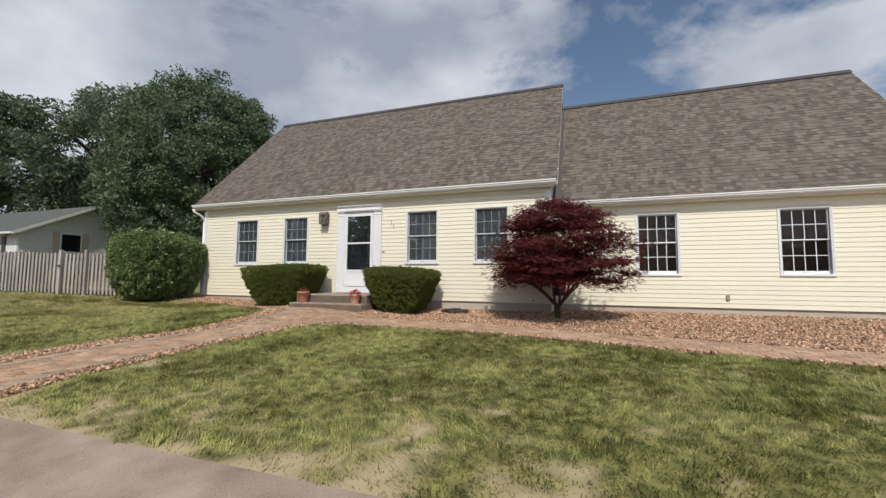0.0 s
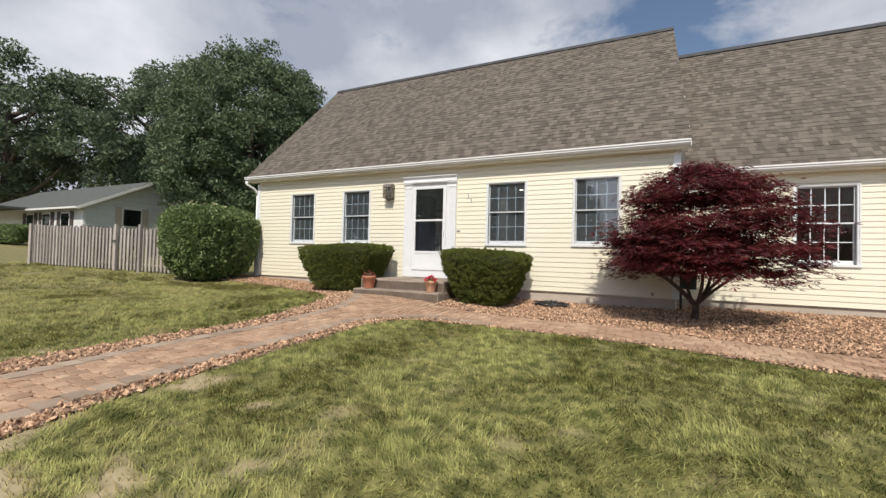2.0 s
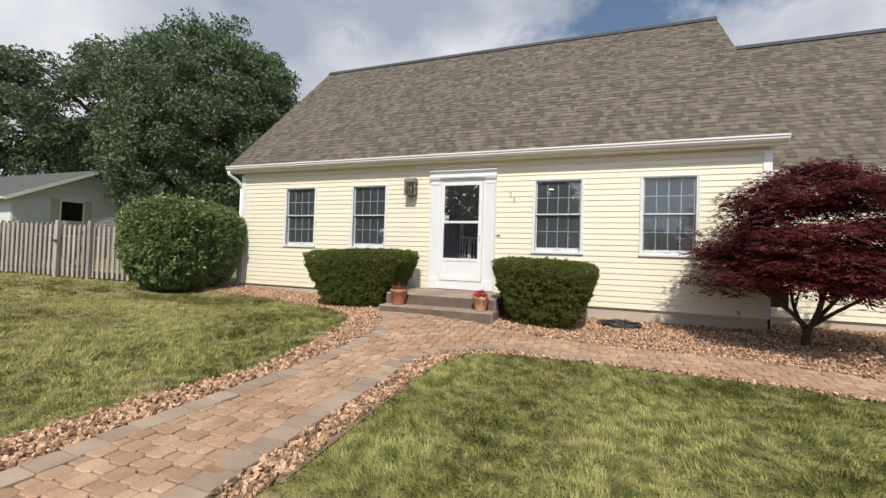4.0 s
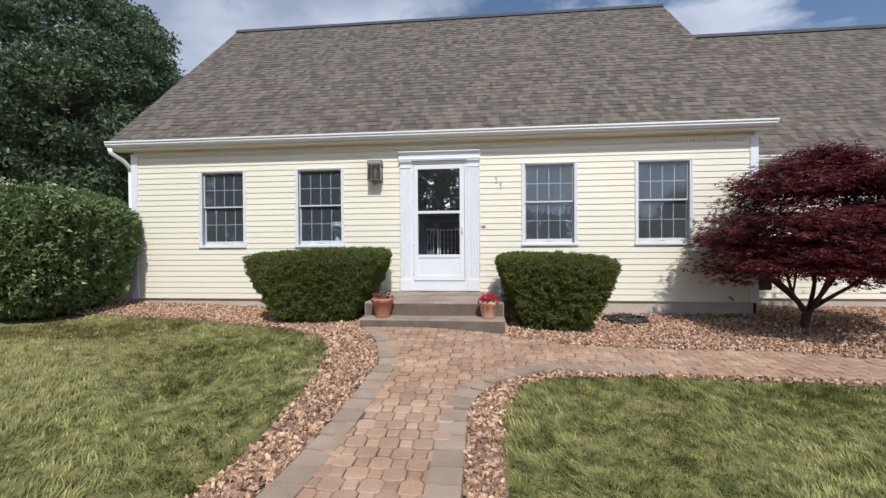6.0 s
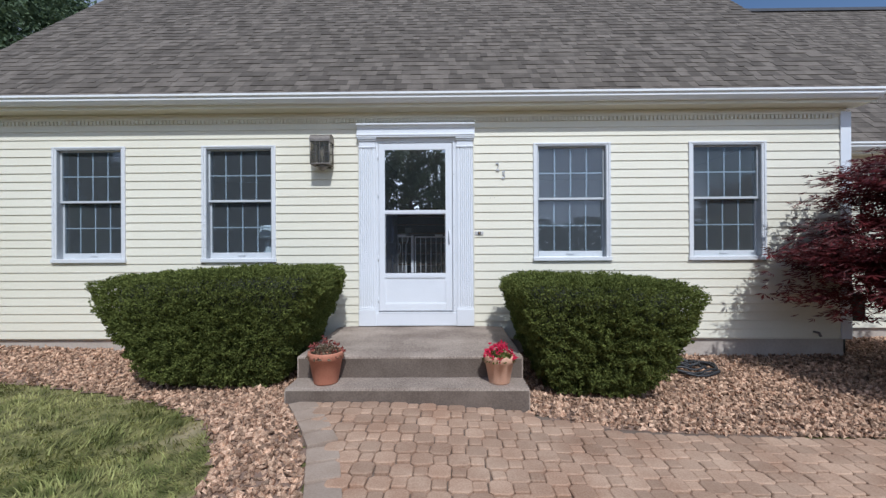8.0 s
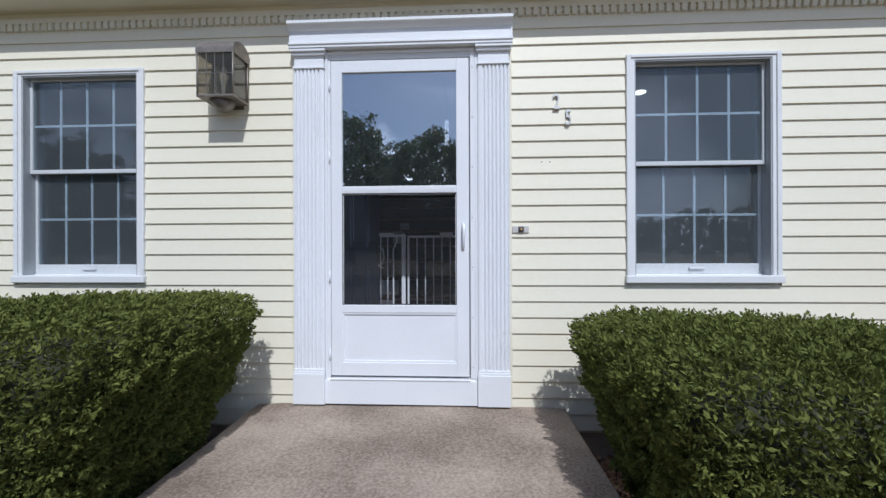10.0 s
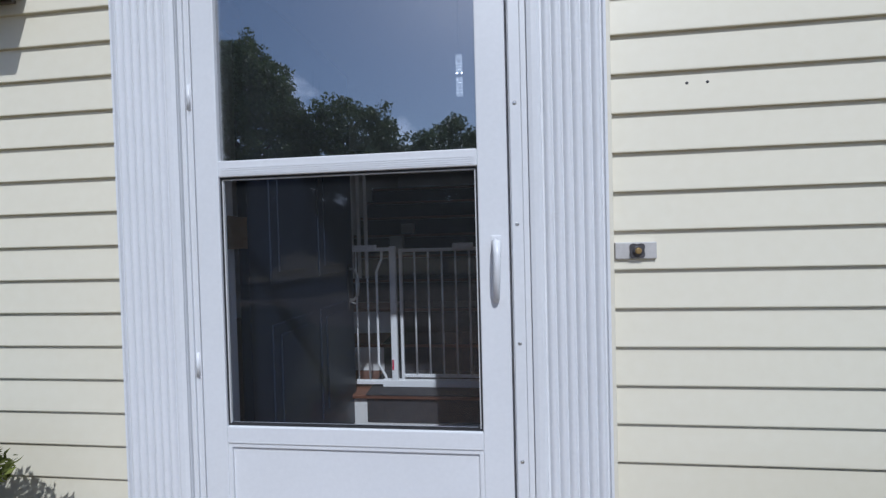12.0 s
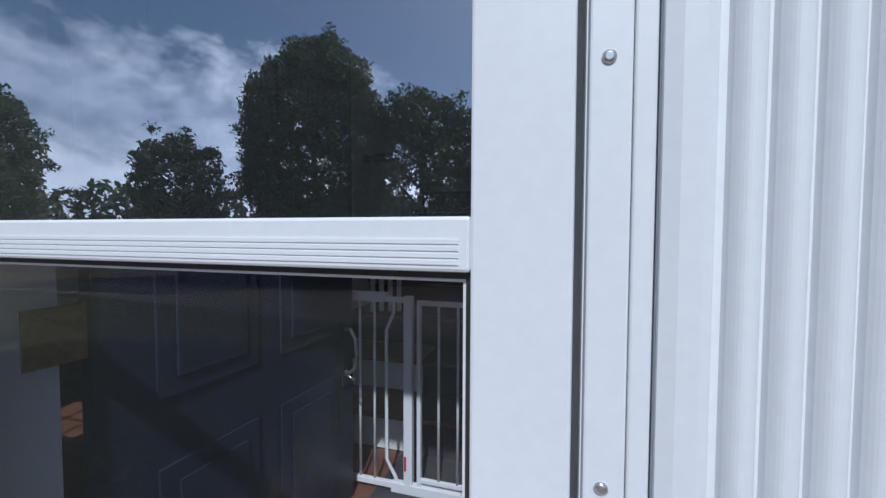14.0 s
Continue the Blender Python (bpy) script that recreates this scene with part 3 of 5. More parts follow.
def roof(name, x0, x1, ye, ze, yr, zr, yb, label):
    """A gabled slab of two slopes with the felt under the shingles."""
    k = (zr - ze) / (yr - ye)
    zb = zr - k * (yb - yr)
    bm = prism_x([(ye, ze), (yr, zr), (yb, zb), (yb, zb - 0.16), (yr, zr - 0.16 * math.hypot(1, k)), (ye, ze - 0.12)], x0, x1)
    return tagged(part(name, bm, M_DECK), label, "roof", kind="structure")


roof_main = roof("roof_main", -12.828, -0.967, EAVE_Y, EAVE_Z, RIDGE_Y, RIDGE_Z, 18.5, "steep brown-grey asphalt shingle roof")
roof_wing = roof("roof_wing", -1.1, 7.1, WEAVE_Y, WEAVE_Z, WRIDGE_Y, WRIDGE_Z, 18.6, "brown-grey asphalt shingle roof of the lower wing")


def eaves(x0, x1, ye, ze, yw, far):
    """Gutter, fascia, soffit and frieze along one eave."""
    g = [(ye - 0.105, ze - 0.02), (ye - 0.105, ze - 0.045), (ye - 0.085, ze - 0.06), (ye - 0.085, ze - 0.085), (ye - 0.05, ze - 0.125), (ye + 0.0, ze - 0.125), (ye + 0.0, ze - 0.115), (ye - 0.045, ze - 0.113),
         (ye - 0.073, ze - 0.08), (ye - 0.073, ze - 0.055), (ye - 0.095, ze - 0.04), (ye - 0.095, ze - 0.02)]
    gut = tagged(part("gutter", prism_x(g, x0, x1), M_GUTTER), "white aluminium gutter along the roof edge", "gutter", kind="structure")
    caps = [part("end_cap", prism_x([(ye - 0.107, ze - 0.015), (ye - 0.087, ze - 0.09), (ye - 0.05, ze - 0.13), (ye + 0.001, ze - 0.13), (ye + 0.001, ze - 0.015)], a - 0.004, a + 0.004), M_GUTTER, gut) for a in (x0, x1)]
    tagged(part("trim", boxes((x0, x1, ye + 0.002, ye + 0.022, ze - 0.165, ze - 0.122)), M_TRIM_CREAM), "cream fascia board behind the gutter", "fascia", kind="structure")
    tagged(part("soffit", boxes((x0 + 0.02, far, ye + 0.024, yw + 0.004, ze - 0.165, ze - 0.15)), M_TRIM_CREAM), "cream soffit panel under the eave", "soffit", kind="structure")
    return gut


eaves(-12.86, -0.96, EAVE_Y, EAVE_Z, WALL_Y, HX1 + 0.1)
eaves(-1.0, 7.1, WEAVE_Y, WEAVE_Z, WING_Y, WX1)

frieze = tagged(part("frieze", boxes((HX0 + 0.1, HX1 - 0.1, WALL_Y - 0.03, WALL_Y + 0.004, 3.66, 3.694)), M_TRIM_CREAM), "cream dentil moulding under the eave", "moulding", kind="structure")
dentil = boxes((-0.016, 0.016, WALL_Y - 0.030, WALL_Y + 0.002, 3.612, 3.659))
dentil_me = bpy.data.meshes.new("dentil")
dentil.to_mesh(dentil_me)
dentil.free()
for k in range(225):
    x = HX0 + 0.15 + k * 0.050
    if x < HX1 - 0.15:
        link_mesh("dentil", dentil_me, M_TRIM_CREAM, frieze).location.x = x

for nm, x0, x1, y, z0, z1 in (("corner_board", HX0 - 0.03, HX0 + 0.10, WALL_Y - 0.028, SILL - 0.02, 3.693), ("corner_board", HX1 - 0.10, HX1 + 0.03, WALL_Y - 0.028, SILL - 0.02, 3.693)):
    tagged(part(nm, boxes((x0, x1, y, y + 0.10, z0, z1), bevel=0.004), M_WHITE), "white corner board on the cream siding", "trim", kind="structure")
# white flashing and rake boards
k = (RIDGE_Z - EAVE_Z) / (RIDGE_Y - EAVE_Y)
for x0, x1 in ((-12.855, -12.83), (-0.965, -0.934)):
    tagged(part("rake_board", prism_x([(EAVE_Y + 0.02, EAVE_Z - 0.012), (RIDGE_Y, RIDGE_Z - 0.012), (RIDGE_Y, RIDGE_Z - 0.25), (EAVE_Y + 0.16, EAVE_Z - 0.12), (EAVE_Y + 0.02, EAVE_Z - 0.12)], x0, x1), M_GUTTER), "white rake board along the gable edge", "trim", kind="structure")
for nm, x0, x1, yr, zr in (("ridge_cap", -12.88, -0.92, RIDGE_Y, RIDGE_Z), ("ridge_cap", -0.93, 7.12, WRIDGE_Y, WRIDGE_Z)):
    tagged(part(nm, prism_x([(yr - 0.14, zr - 0.09), (yr, zr + 0.06), (yr + 0.14, zr - 0.09), (yr, zr + 0.03)], x0, x1), M_RIDGE), "dark ridge cap along the roof top", "roof ridge", kind="structure")

# downspout elbow at the far corner
spout = tagged(empty("downspout", (HX0, WALL_Y, 0)), "white aluminium downspout at the house corner", "downspout")
part("elbow", tube(bmesh.new(), [(-0.16, -0.34, 3.74), (-0.15, -0.33, 3.66), (-0.10, -0.12, 3.55), (-0.075, -0.02, 3.46), (-0.075, 0.02, 3.36)], 0.04, 8), M_GUTTER, spout)
part("pipe", tube(bmesh.new(), [(-0.075, 0.02, 3.36), (-0.075, 0.02, 0.72)], 0.038, 8), M_GUTTER, spout)

# ---- windows ----


def window(n, x0, x1, z0, z1, y, label, glass, sash):
    """A double-hung window: casing, two sashes, four by two grilles in each."""
    w = tagged(empty("window_%d" % n, ((x0 + x1) / 2, y, z0)), label, "window", kind="structure")
    h, c, ct = (x1 - x0) / 2, 0.054, 0.036
    ht = z1 - z0
    part("casing", boxes((-h, -h + 0.030, -0.030, 0.05, 0.05, ht), (h - 0.030, h, -0.030, 0.05, 0.05, ht), (-h + 0.030, h - 0.030, -0.030, 0.05, ht - 0.022, ht), bevel=0.004), M_WINDOW, w)
    part("brick_mould", boxes((-h + 0.030, -h + c, -0.022, 0.05, 0.05, ht - 0.022), (h - c, h - 0.030, -0.022, 0.05, 0.05, ht - 0.022), (-h + c, h - c, -0.022, 0.05, ht - ct, ht - 0.022), bevel=0.003), M_WINDOW, w)
    part("jamb_liner", boxes((-h + c, -h + c + 0.008, -0.016, 0.135, 0.05, ht - ct), (h - c - 0.008, h - c, -0.016, 0.135, 0.05, ht - ct), (-h + c + 0.008, h - c - 0.008, -0.016, 0.135, ht - ct - 0.008, ht - ct)), M_LINER, w, "jamb liner with the reveal's shade in its grey")
    part("sill", boxes((-h - 0.008, h + 0.008, -0.042, 0.05, 0.0, 0.05), (-h + c + 0.008, h - c - 0.008, 0.05, 0.135, 0.01, 0.055), bevel=0.006), M_WINDOW, w)
    a = h - c - 0.008
    mid = ht * 0.535
    for nm, lo, hi, yy in (("lower_sash", 0.055, mid + 0.004, 0.064), ("upper_sash", mid - 0.024, ht - ct - 0.008, 0.028)):
        r, top = 0.020, (0.024 if nm == "lower_sash" else 0.014)
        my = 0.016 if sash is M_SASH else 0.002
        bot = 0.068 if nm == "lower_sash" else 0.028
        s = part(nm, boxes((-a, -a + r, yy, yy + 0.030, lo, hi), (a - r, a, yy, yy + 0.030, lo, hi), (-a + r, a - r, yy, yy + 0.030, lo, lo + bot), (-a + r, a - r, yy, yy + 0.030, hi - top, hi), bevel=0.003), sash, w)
        gx, g0, g1 = a - r, lo + bot, hi - top
        pane = part("pane", boxes((-gx, gx, yy + 0.010, yy + 0.014, g0, g1)), glass, s)
        pane.visible_shadow = False
        for k in (-1, 0, 1):
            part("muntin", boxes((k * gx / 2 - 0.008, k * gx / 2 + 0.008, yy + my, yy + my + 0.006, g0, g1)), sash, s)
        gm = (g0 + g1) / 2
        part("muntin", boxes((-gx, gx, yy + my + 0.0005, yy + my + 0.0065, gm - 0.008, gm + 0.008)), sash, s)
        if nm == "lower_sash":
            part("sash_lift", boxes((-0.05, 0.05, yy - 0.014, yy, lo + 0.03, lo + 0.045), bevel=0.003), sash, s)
    return w


for n, (a, b) in enumerate(MAIN_WINS):
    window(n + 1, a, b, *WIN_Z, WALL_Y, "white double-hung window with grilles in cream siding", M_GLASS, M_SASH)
for n, (a, b) in enumerate(WING_WINS):
    window(n + 5, a, b, *WING_Z, WING_Y, "white double-hung wing window with bold grilles", M_GLASS_CLEAR, M_WHITE)

# ---- front door ----
frame_ob = tagged(empty("door_surround", (-6.507, WALL_Y, 1.045)), "white fluted pilaster door surround with moulded head", "door surround", kind="structure")


def pilaster(x0, x1, side):
    """Reeded shaft of six rounded ribs with a smooth inner margin, plinth and capital; side is 1 where the door lies on its left."""
    p = part("pilaster", boxes((x0, x1, -0.040, 0.02, 0.232, 2.33)), M_WHITE, frame_ob)
    ribs, pitch = 6, 0.0256

    def across(t):
        return x0 + t if side > 0 else x1 - t

    outline = [(0.001, -0.038), (0.001, -0.047), (0.012, -0.051), (0.026, -0.052), (0.033, -0.049), (0.036, -0.041)]
    for k in range(ribs):
        for q in range(13):
            t = q / 12
            outline.append((0.040 + pitch * (k + 0.04 + 0.92 * t), -0.041 - 0.0115 * math.sin(math.pi * t) ** 0.6))
    outline += [(0.197, -0.041), (0.199, -0.050), (0.206, -0.050), (0.206, -0.038)]
    reeds = prism_z([(across(t), y) for t, y in outline], 0.232, 2.24)
    part("flutes", reeds, M_WHITE, p)
    part("plinth", boxes((x0 - 0.004, x1 + 0.004, -0.068, 0.02, 0.0, 0.205), (x0 - 0.002, x1 + 0.002, -0.060, 0.02, 0.205, 0.219), (x0, x1, -0.055, 0.02, 0.219, 0.234), bevel=0.004), M_WHITE, p)
    part("capital", boxes((x0 - 0.003, x1 + 0.003, -0.060, 0.02, 2.238, 2.252), (x0, x1, -0.052, 0.02, 2.252, 2.262), (x0 + 0.003, x1 - 0.003, -0.048, 0.02, 2.262, 2.325), (x0 - 0.008, x1 + 0.008, -0.066, 0.02, 2.325, 2.345), (x0 - 0.016, x1 + 0.016, -0.080, 0.02, 2.345, 2.365), bevel=0.003), M_WHITE, p)


pilaster(-0.718, -0.511, -1)
pilaster(0.511, 0.718, 1)
HEAD = [(0.02, 2.365), (-0.085, 2.365), (-0.085, 2.378), (-0.092, 2.384), (-0.092, 2.396), (-0.072, 2.408), (-0.072, 2.478), (-0.085, 2.484), (-0.098, 2.500), (-0.102, 2.506), (-0.118, 2.510), (-0.118, 2.528), (0.02, 2.533)]
part("entablature", prism_x(HEAD, -0.738, 0.738), M_WHITE, frame_ob)
part("jamb", boxes((-0.511, -0.476, -0.03, 0.15, 0.16, 2.365), (0.461, 0.511, -0.03, 0.15, 0.16, 2.365), (-0.476, 0.461, -0.03, 0.15, 2.304, 2.365)), M_WHITE, frame_ob)
part("door_stop", boxes((0.436, 0.461, 0.012, 0.04, 0.175, 2.304), (-0.476, -0.446, 0.012, 0.04, 0.175, 2.304)), M_WHITE, frame_ob)
part("jamb_bead", boxes((0.4943, 0.5105, -0.038, -0.03, 0.16, 2.36), (0.463, 0.494, -0.036, -0.03, 0.175, 2.36), (-0.506, -0.492, -0.038, -0.03, 0.16, 2.36), (-0.488, 0.49, -0.042, -0.03, 2.336, 2.352), bevel=0.002), M_WHITE, frame_ob)
part("sill_board", boxes((-0.511, 0.511, -0.05, 0.15, 0.0, 0.16), (-0.476, 0.461, -0.055, 0.14, 0.16, 0.172), bevel=0.004), M_WHITE, frame_ob)
screw_bm = lathe([(0.0052, 0), (0.0054, 0.0012), (0.0028, 0.0028)], 12)
screw_me = bpy.data.meshes.new("screw")
screw_bm.to_mesh(screw_me)
screw_bm.free()
for zz in (0.25, 0.58, 0.91, 1.239, 1.57, 1.90, 2.23):
    link_mesh("screw", screw_me, M_STEEL, frame_ob).matrix_basis = pose(0.477, -0.036, zz, 90)

storm = tagged(empty("door_1", (-6.513, WALL_Y - 0.018, 1.232)), "closed white storm door with two glass panes", "door", kind="structure")
L, R, H = -0.462, 0.460, 2.105
GL, GR = -0.389, 0.377
rails = boxes((L, GL, -0.018, 0.018, 0, H), (GR, R, -0.018, 0.018, 0, H), (GL, GR, -0.018, 0.018, 0, 0.088), (GL, GR, -0.018, 0.018, 0.420, 0.472), (GL, GR, -0.018, 0.018, 1.217, 1.265), (GL, GR, -0.018, 0.018, 2.026, H), bevel=0.003)
part("door_leaf", rails, M_WHITE, storm)
part("kick_panel", boxes((GL, GR, -0.006, 0.010, 0.088, 0.420)), M_WHITE, storm)
part("panel_moulding", boxes((GL, GL + 0.012, -0.014, -0.006, 0.088, 0.420), (GR - 0.012, GR, -0.014, -0.006, 0.088, 0.420), (GL + 0.012, GR - 0.012, -0.014, -0.006, 0.088, 0.100), (GL + 0.012, GR - 0.012, -0.014, -0.006, 0.408, 0.420)), M_WHITE, storm)
for k in range(4):
    part("rail_rib", boxes((GL + 0.01, GR - 0.01, -0.0190, -0.0175, 1.2235 + k * 0.006, 1.2275 + k * 0.006)), M_WHITE, storm)
p1 = part("upper_pane", boxes((GL, GR, -0.004, 0.000, 1.265, 2.026)), M_DOOR_GLASS, storm)
p2 = part("lower_pane", boxes((GL, GR, 0.004, 0.008, 0.472, 1.217)), M_SCREEN, storm)
p1.visible_shadow = p2.visible_shadow = False
part("pane_gasket", boxes((GL, GL + 0.005, -0.010, 0.0, 0.472, 1.217), (GR - 0.005, GR, -0.010, 0.0, 0.472, 1.217), (GL + 0.005, GR - 0.005, -0.010, 0.0, 1.211, 1.217), (GL + 0.005, GR - 0.005, -0.010, 0.0, 0.472, 0.478)), M_BLACK, storm)
part("gasket_lip", boxes((GL + 0.005, GL + 0.008, -0.008, 0.0, 0.478, 1.211), (GR - 0.008, GR - 0.005, -0.008, 0.0, 0.478, 1.211), (GL + 0.008, GR - 0.008, -0.008, 0.0, 1.208, 1.211)), M_WINDOW, storm)
part("hinge_rail", boxes((L - 0.012, L - 0.002, -0.020, 0.010, 0.0, H), bevel=0.002), M_WHITE, storm)
for z in (0.10, 0.62, 1.42, 1.90):
    part("hinge", tube(bmesh.new(), [(L - 0.010, -0.020, z), (L - 0.010, -0.020, z + 0.075)], 0.006, 8), M_WHITE, storm)
hd = part("handle", tube(bmesh.new(), [(0.425, -0.018, 1.002), (0.425, -0.04, 0.997), (0.425, -0.056, 0.972), (0.424, -0.058, 0.937), (0.423, -0.052, 0.902), (0.422, -0.036, 0.857), (0.422, -0.018, 0.842)], [0.013, 0.012, 0.0105, 0.010, 0.010, 0.0095, 0.008], 12), M_WHITE, storm, "white pull handle")
part("latch_plate", boxes((0.411, 0.439, -0.021, -0.018, 0.965, 1.022), bevel=0.001), M_WHITE, hd)

# house numbers and bell
for ch, x, z in (("2", -5.502, 2.992), ("5", -5.426, 2.887)):
    fc = bpy.data.curves.new("numeral", "FONT")
    fc.body, fc.size, fc.extrude, fc.bevel_depth = ch, 0.142, 0.006, 0.001
    fc.materials.append(M_NUMBER)
    nob = tagged(new("house_number", fc), "pewter numeral %s on the cream siding" % ch, "house number", "house numbers")
    nob.matrix_world = pose(x, WALL_Y - 0.02, z, 90)
    nob.scale.x = 0.68
bell = tagged(empty("doorbell", (-5.714, WALL_Y - 0.014, 2.203)), "worn bronze doorbell button beside the door", "doorbell")
part("base", boxes((-0.054, 0.054, -0.008, 0.008, -0.023, 0.023), bevel=0.003), M_BELL_BASE, bell, "grey-beige plastic mounting plate")
lobed = [((0.0195 + 0.0030 * math.cos(4 * a)) * 1.06 * math.cos(a + math.pi / 4), (0.0195 + 0.0030 * math.cos(4 * a)) * 1.06 * math.sin(a + math.pi / 4)) for a in np.linspace(0, 2 * math.pi, 48, endpoint=False)]
plate = part("plate", prism_z(lobed, 0.0, 0.005), M_BRONZE_DARK, bell)
plate.matrix_basis = pose(0.002, -0.008, 0.0, 90)
collar = part("collar", lathe([(0.0125, 0), (0.0125, 0.004), (0.0105, 0.005)], 18), M_BRONZE_DARK, bell)
collar.matrix_basis = pose(0.002, -0.013, 0, 90)
btn = part("button", lathe([(0.0085, 0), (0.0085, 0.004), (0.006, 0.0065)], 16), M_BRASS, bell)
btn.matrix_basis = pose(0.002, -0.017, 0, 90)
for x in (-5.572, -5.520):
    sc = part("screw_hole", lathe([(0.0042, 0), (0.0035, 0.001)], 8), M_BLACK)
    sc.matrix_world = pose(x, WALL_Y - 0.0085, 2.648, 90)
    tagged(sc, "small dark screw hole in the siding", "screw hole", "screw holes")

# carriage lantern
lan = tagged(empty("wall_lantern", (-7.668, WALL_Y - 0.012, 3.032)), "aged bronze carriage lantern with glass sides", "wall lamp")
part("back_plate", boxes((-0.085, 0.085, -0.012, 0.0, 0.0, 0.34), bevel=0.004), M_BRONZE, lan)
hood = [(-0.20 + 0.0, 0.30), (-0.20, 0.325)] + [(-0.10 - 0.10 * math.cos(a), 0.325 + 0.075 * math.sin(a)) for a in np.linspace(0.2, math.pi - 0.2, 8)] + [(-0.012, 0.325), (-0.012, 0.30)]
part("hood", prism_x(hood, -0.125, 0.125), M_BRONZE, lan)
for x in (-0.118, 0.118):
    for y in (-0.195, -0.02):
        part("corner_bar", tube(bmesh.new(), [(x, y, 0.30), (x * 0.985, y * 0.985, 0.03)], 0.006, 6), M_BRONZE, lan)
part("tray", boxes((-0.122, 0.122, -0.200, -0.012, 0.02, 0.034), bevel=0.003), M_BRONZE, lan)
part("drop_base", lathe([(0.02, -0.045), (0.045, -0.03), (0.085, 0.02)], 16, (0, -0.10, 0)), M_BRONZE, lan)
for x in (-0.11, 0.11):
    part("side_glass", boxes((x - 0.0015, x + 0.0015, -0.190, -0.016, 0.04, 0.30)), M_LAMP_GLASS, lan)
part("front_glass", boxes((-0.110, 0.110, -0.194, -0.191, 0.04, 0.30)), M_LAMP_GLASS, lan)
for x in (-0.055, 0.0, 0.055):
    part("glazing_bar", boxes((x - 0.002, x + 0.002, -0.197, -0.194, 0.036, 0.30)), M_BRONZE, lan)
part("glazing_bar", boxes((-0.112, 0.112, -0.1975, -0.1945, 0.165, 0.169)), M_BRONZE, lan)
part("candle", lathe([(0.014, 0.035), (0.014, 0.13), (0.022, 0.15), (0.028, 0.19), (0.016, 0.235), (0.004, 0.26)], 14, (0, -0.10, 0)), M_CEIL, lan, "clear candle bulb on a pale sleeve")

# ---- porch steps ----
stp = tagged(empty("front_steps", (-6.46, 9.4, 0.4)), "two worn grey-brown concrete entrance steps", "steps", kind="structure")


def worn_slab(nm, x0, x1, y0, y1, z0, z1):
    bm = bmesh.new()
    box(bm, x0, x1, y0, y1, z0, z1)
    bmesh.ops.subdivide_edges(bm, edges=bm.edges[:], cuts=11, use_grid_fill=True)
    for v in bm.verts:
        edge = (v.co.z > z1 - 1e-4) and (v.co.y < y0 + 1e-4 or abs(v.co.x - x0) < 1e-4 or abs(v.co.x - x1) < 1e-4)
        if v.co.z > z1 - 1e-4:
            v.co.z += 0.006 * (noise.noise(v.co * 3.1) - 0.2)
        if edge:
            c = Vector(((x0 + x1) / 2, (y0 + y1) / 2, v.co.z))
            v.co += (c - v.co).normalized() * (0.010 + 0.006 * noise.noise(v.co * 5))
            v.co.z -= 0.006
    part(nm, bm, M_STEP, stp)


worn_slab("lower_step", -1.04, 1.04, -0.85, 0.84, -0.05, 0.435)
worn_slab("upper_step", -1.03, 1.03, -0.58, 0.82, 0.425, 0.635)

# Thin plates in a darker concrete tone over both riser fronts.
M_RISER = mat("dark_riser_concrete", (0.115, 0.089, 0.070), (0.19, 0.150, 0.120), 3.5, 0.95, 0.3, 70, spec=0.15)
part("riser_face", boxes((-1.030, 1.030, -0.853, -0.846, -0.05, 0.405), bevel=0.002), M_RISER, stp, "darker riser face")
part("riser_face", boxes((-1.018, 1.018, -0.583, -0.576, 0.432, 0.605), bevel=0.002), M_RISER, stp, "darker riser face")

# ---- hall and rooms behind the glass ----
FZ, CZ = 1.20, 3.62
tagged(part("floor", boxes((HX0 + 0.13, HX1 - 0.13, WALL_Y + 0.145, 17.9, FZ - 0.1, FZ), (HX1 + 0.01, WX1 - 0.13, WING_Y + 0.145, 18.1, FZ - 0.3, FZ - 0.2)), M_FLOOR), "red-brown wooden floorboards in the house", "floor", kind="structure")
tagged(part("ceiling", boxes((HX0 + 0.13, HX1 - 0.13, WALL_Y + 0.145, 17.9, CZ, CZ + 0.08), (HX1 + 0.01, WX1 - 0.13, WING_Y + 0.145, 18.1, 3.38, 3.44)), M_CEIL), "plain pale ceiling inside the house", "ceiling", kind="structure")
tagged(part("wall_hall", boxes((-7.55, -7.45, 11.9, 16, FZ + 0.002, CZ - 0.002), (-5.5, -5.4, 12.5, 16, FZ + 0.002, CZ - 0.002), (HX0 + 0.14, -7.56, 14.6, 14.7, FZ + 0.002, CZ - 0.002), (-5.39, HX1 - 0.14, 14.6, 14.7, FZ + 0.002, CZ - 0.002), (-7.44, -5.51, 15.2, 15.3, FZ + 0.002, CZ - 0.002)), M_INNER), "grey painted inner partition wall", "wall", kind="structure")
tagged(part("wall_wing_room", boxes((HX1 + 0.02, WX1 - 0.14, 12.6, 12.7, FZ - 0.198, 3.37)), M_PANEL), "dark brown wood panelling inside the wing", "wall", kind="structure")
inner = tagged(empty("door_2", (-6.975, WALL_Y + 0.19, 1.215)), "open dark navy panelled entry door", "door", kind="structure")
inner.rotation_euler.z = radians(85.5)
part("door_leaf", boxes((0.0, 0.905, -0.02, 0.02, 0.0, 1.98), bevel=0.003), M_NAVY, inner)
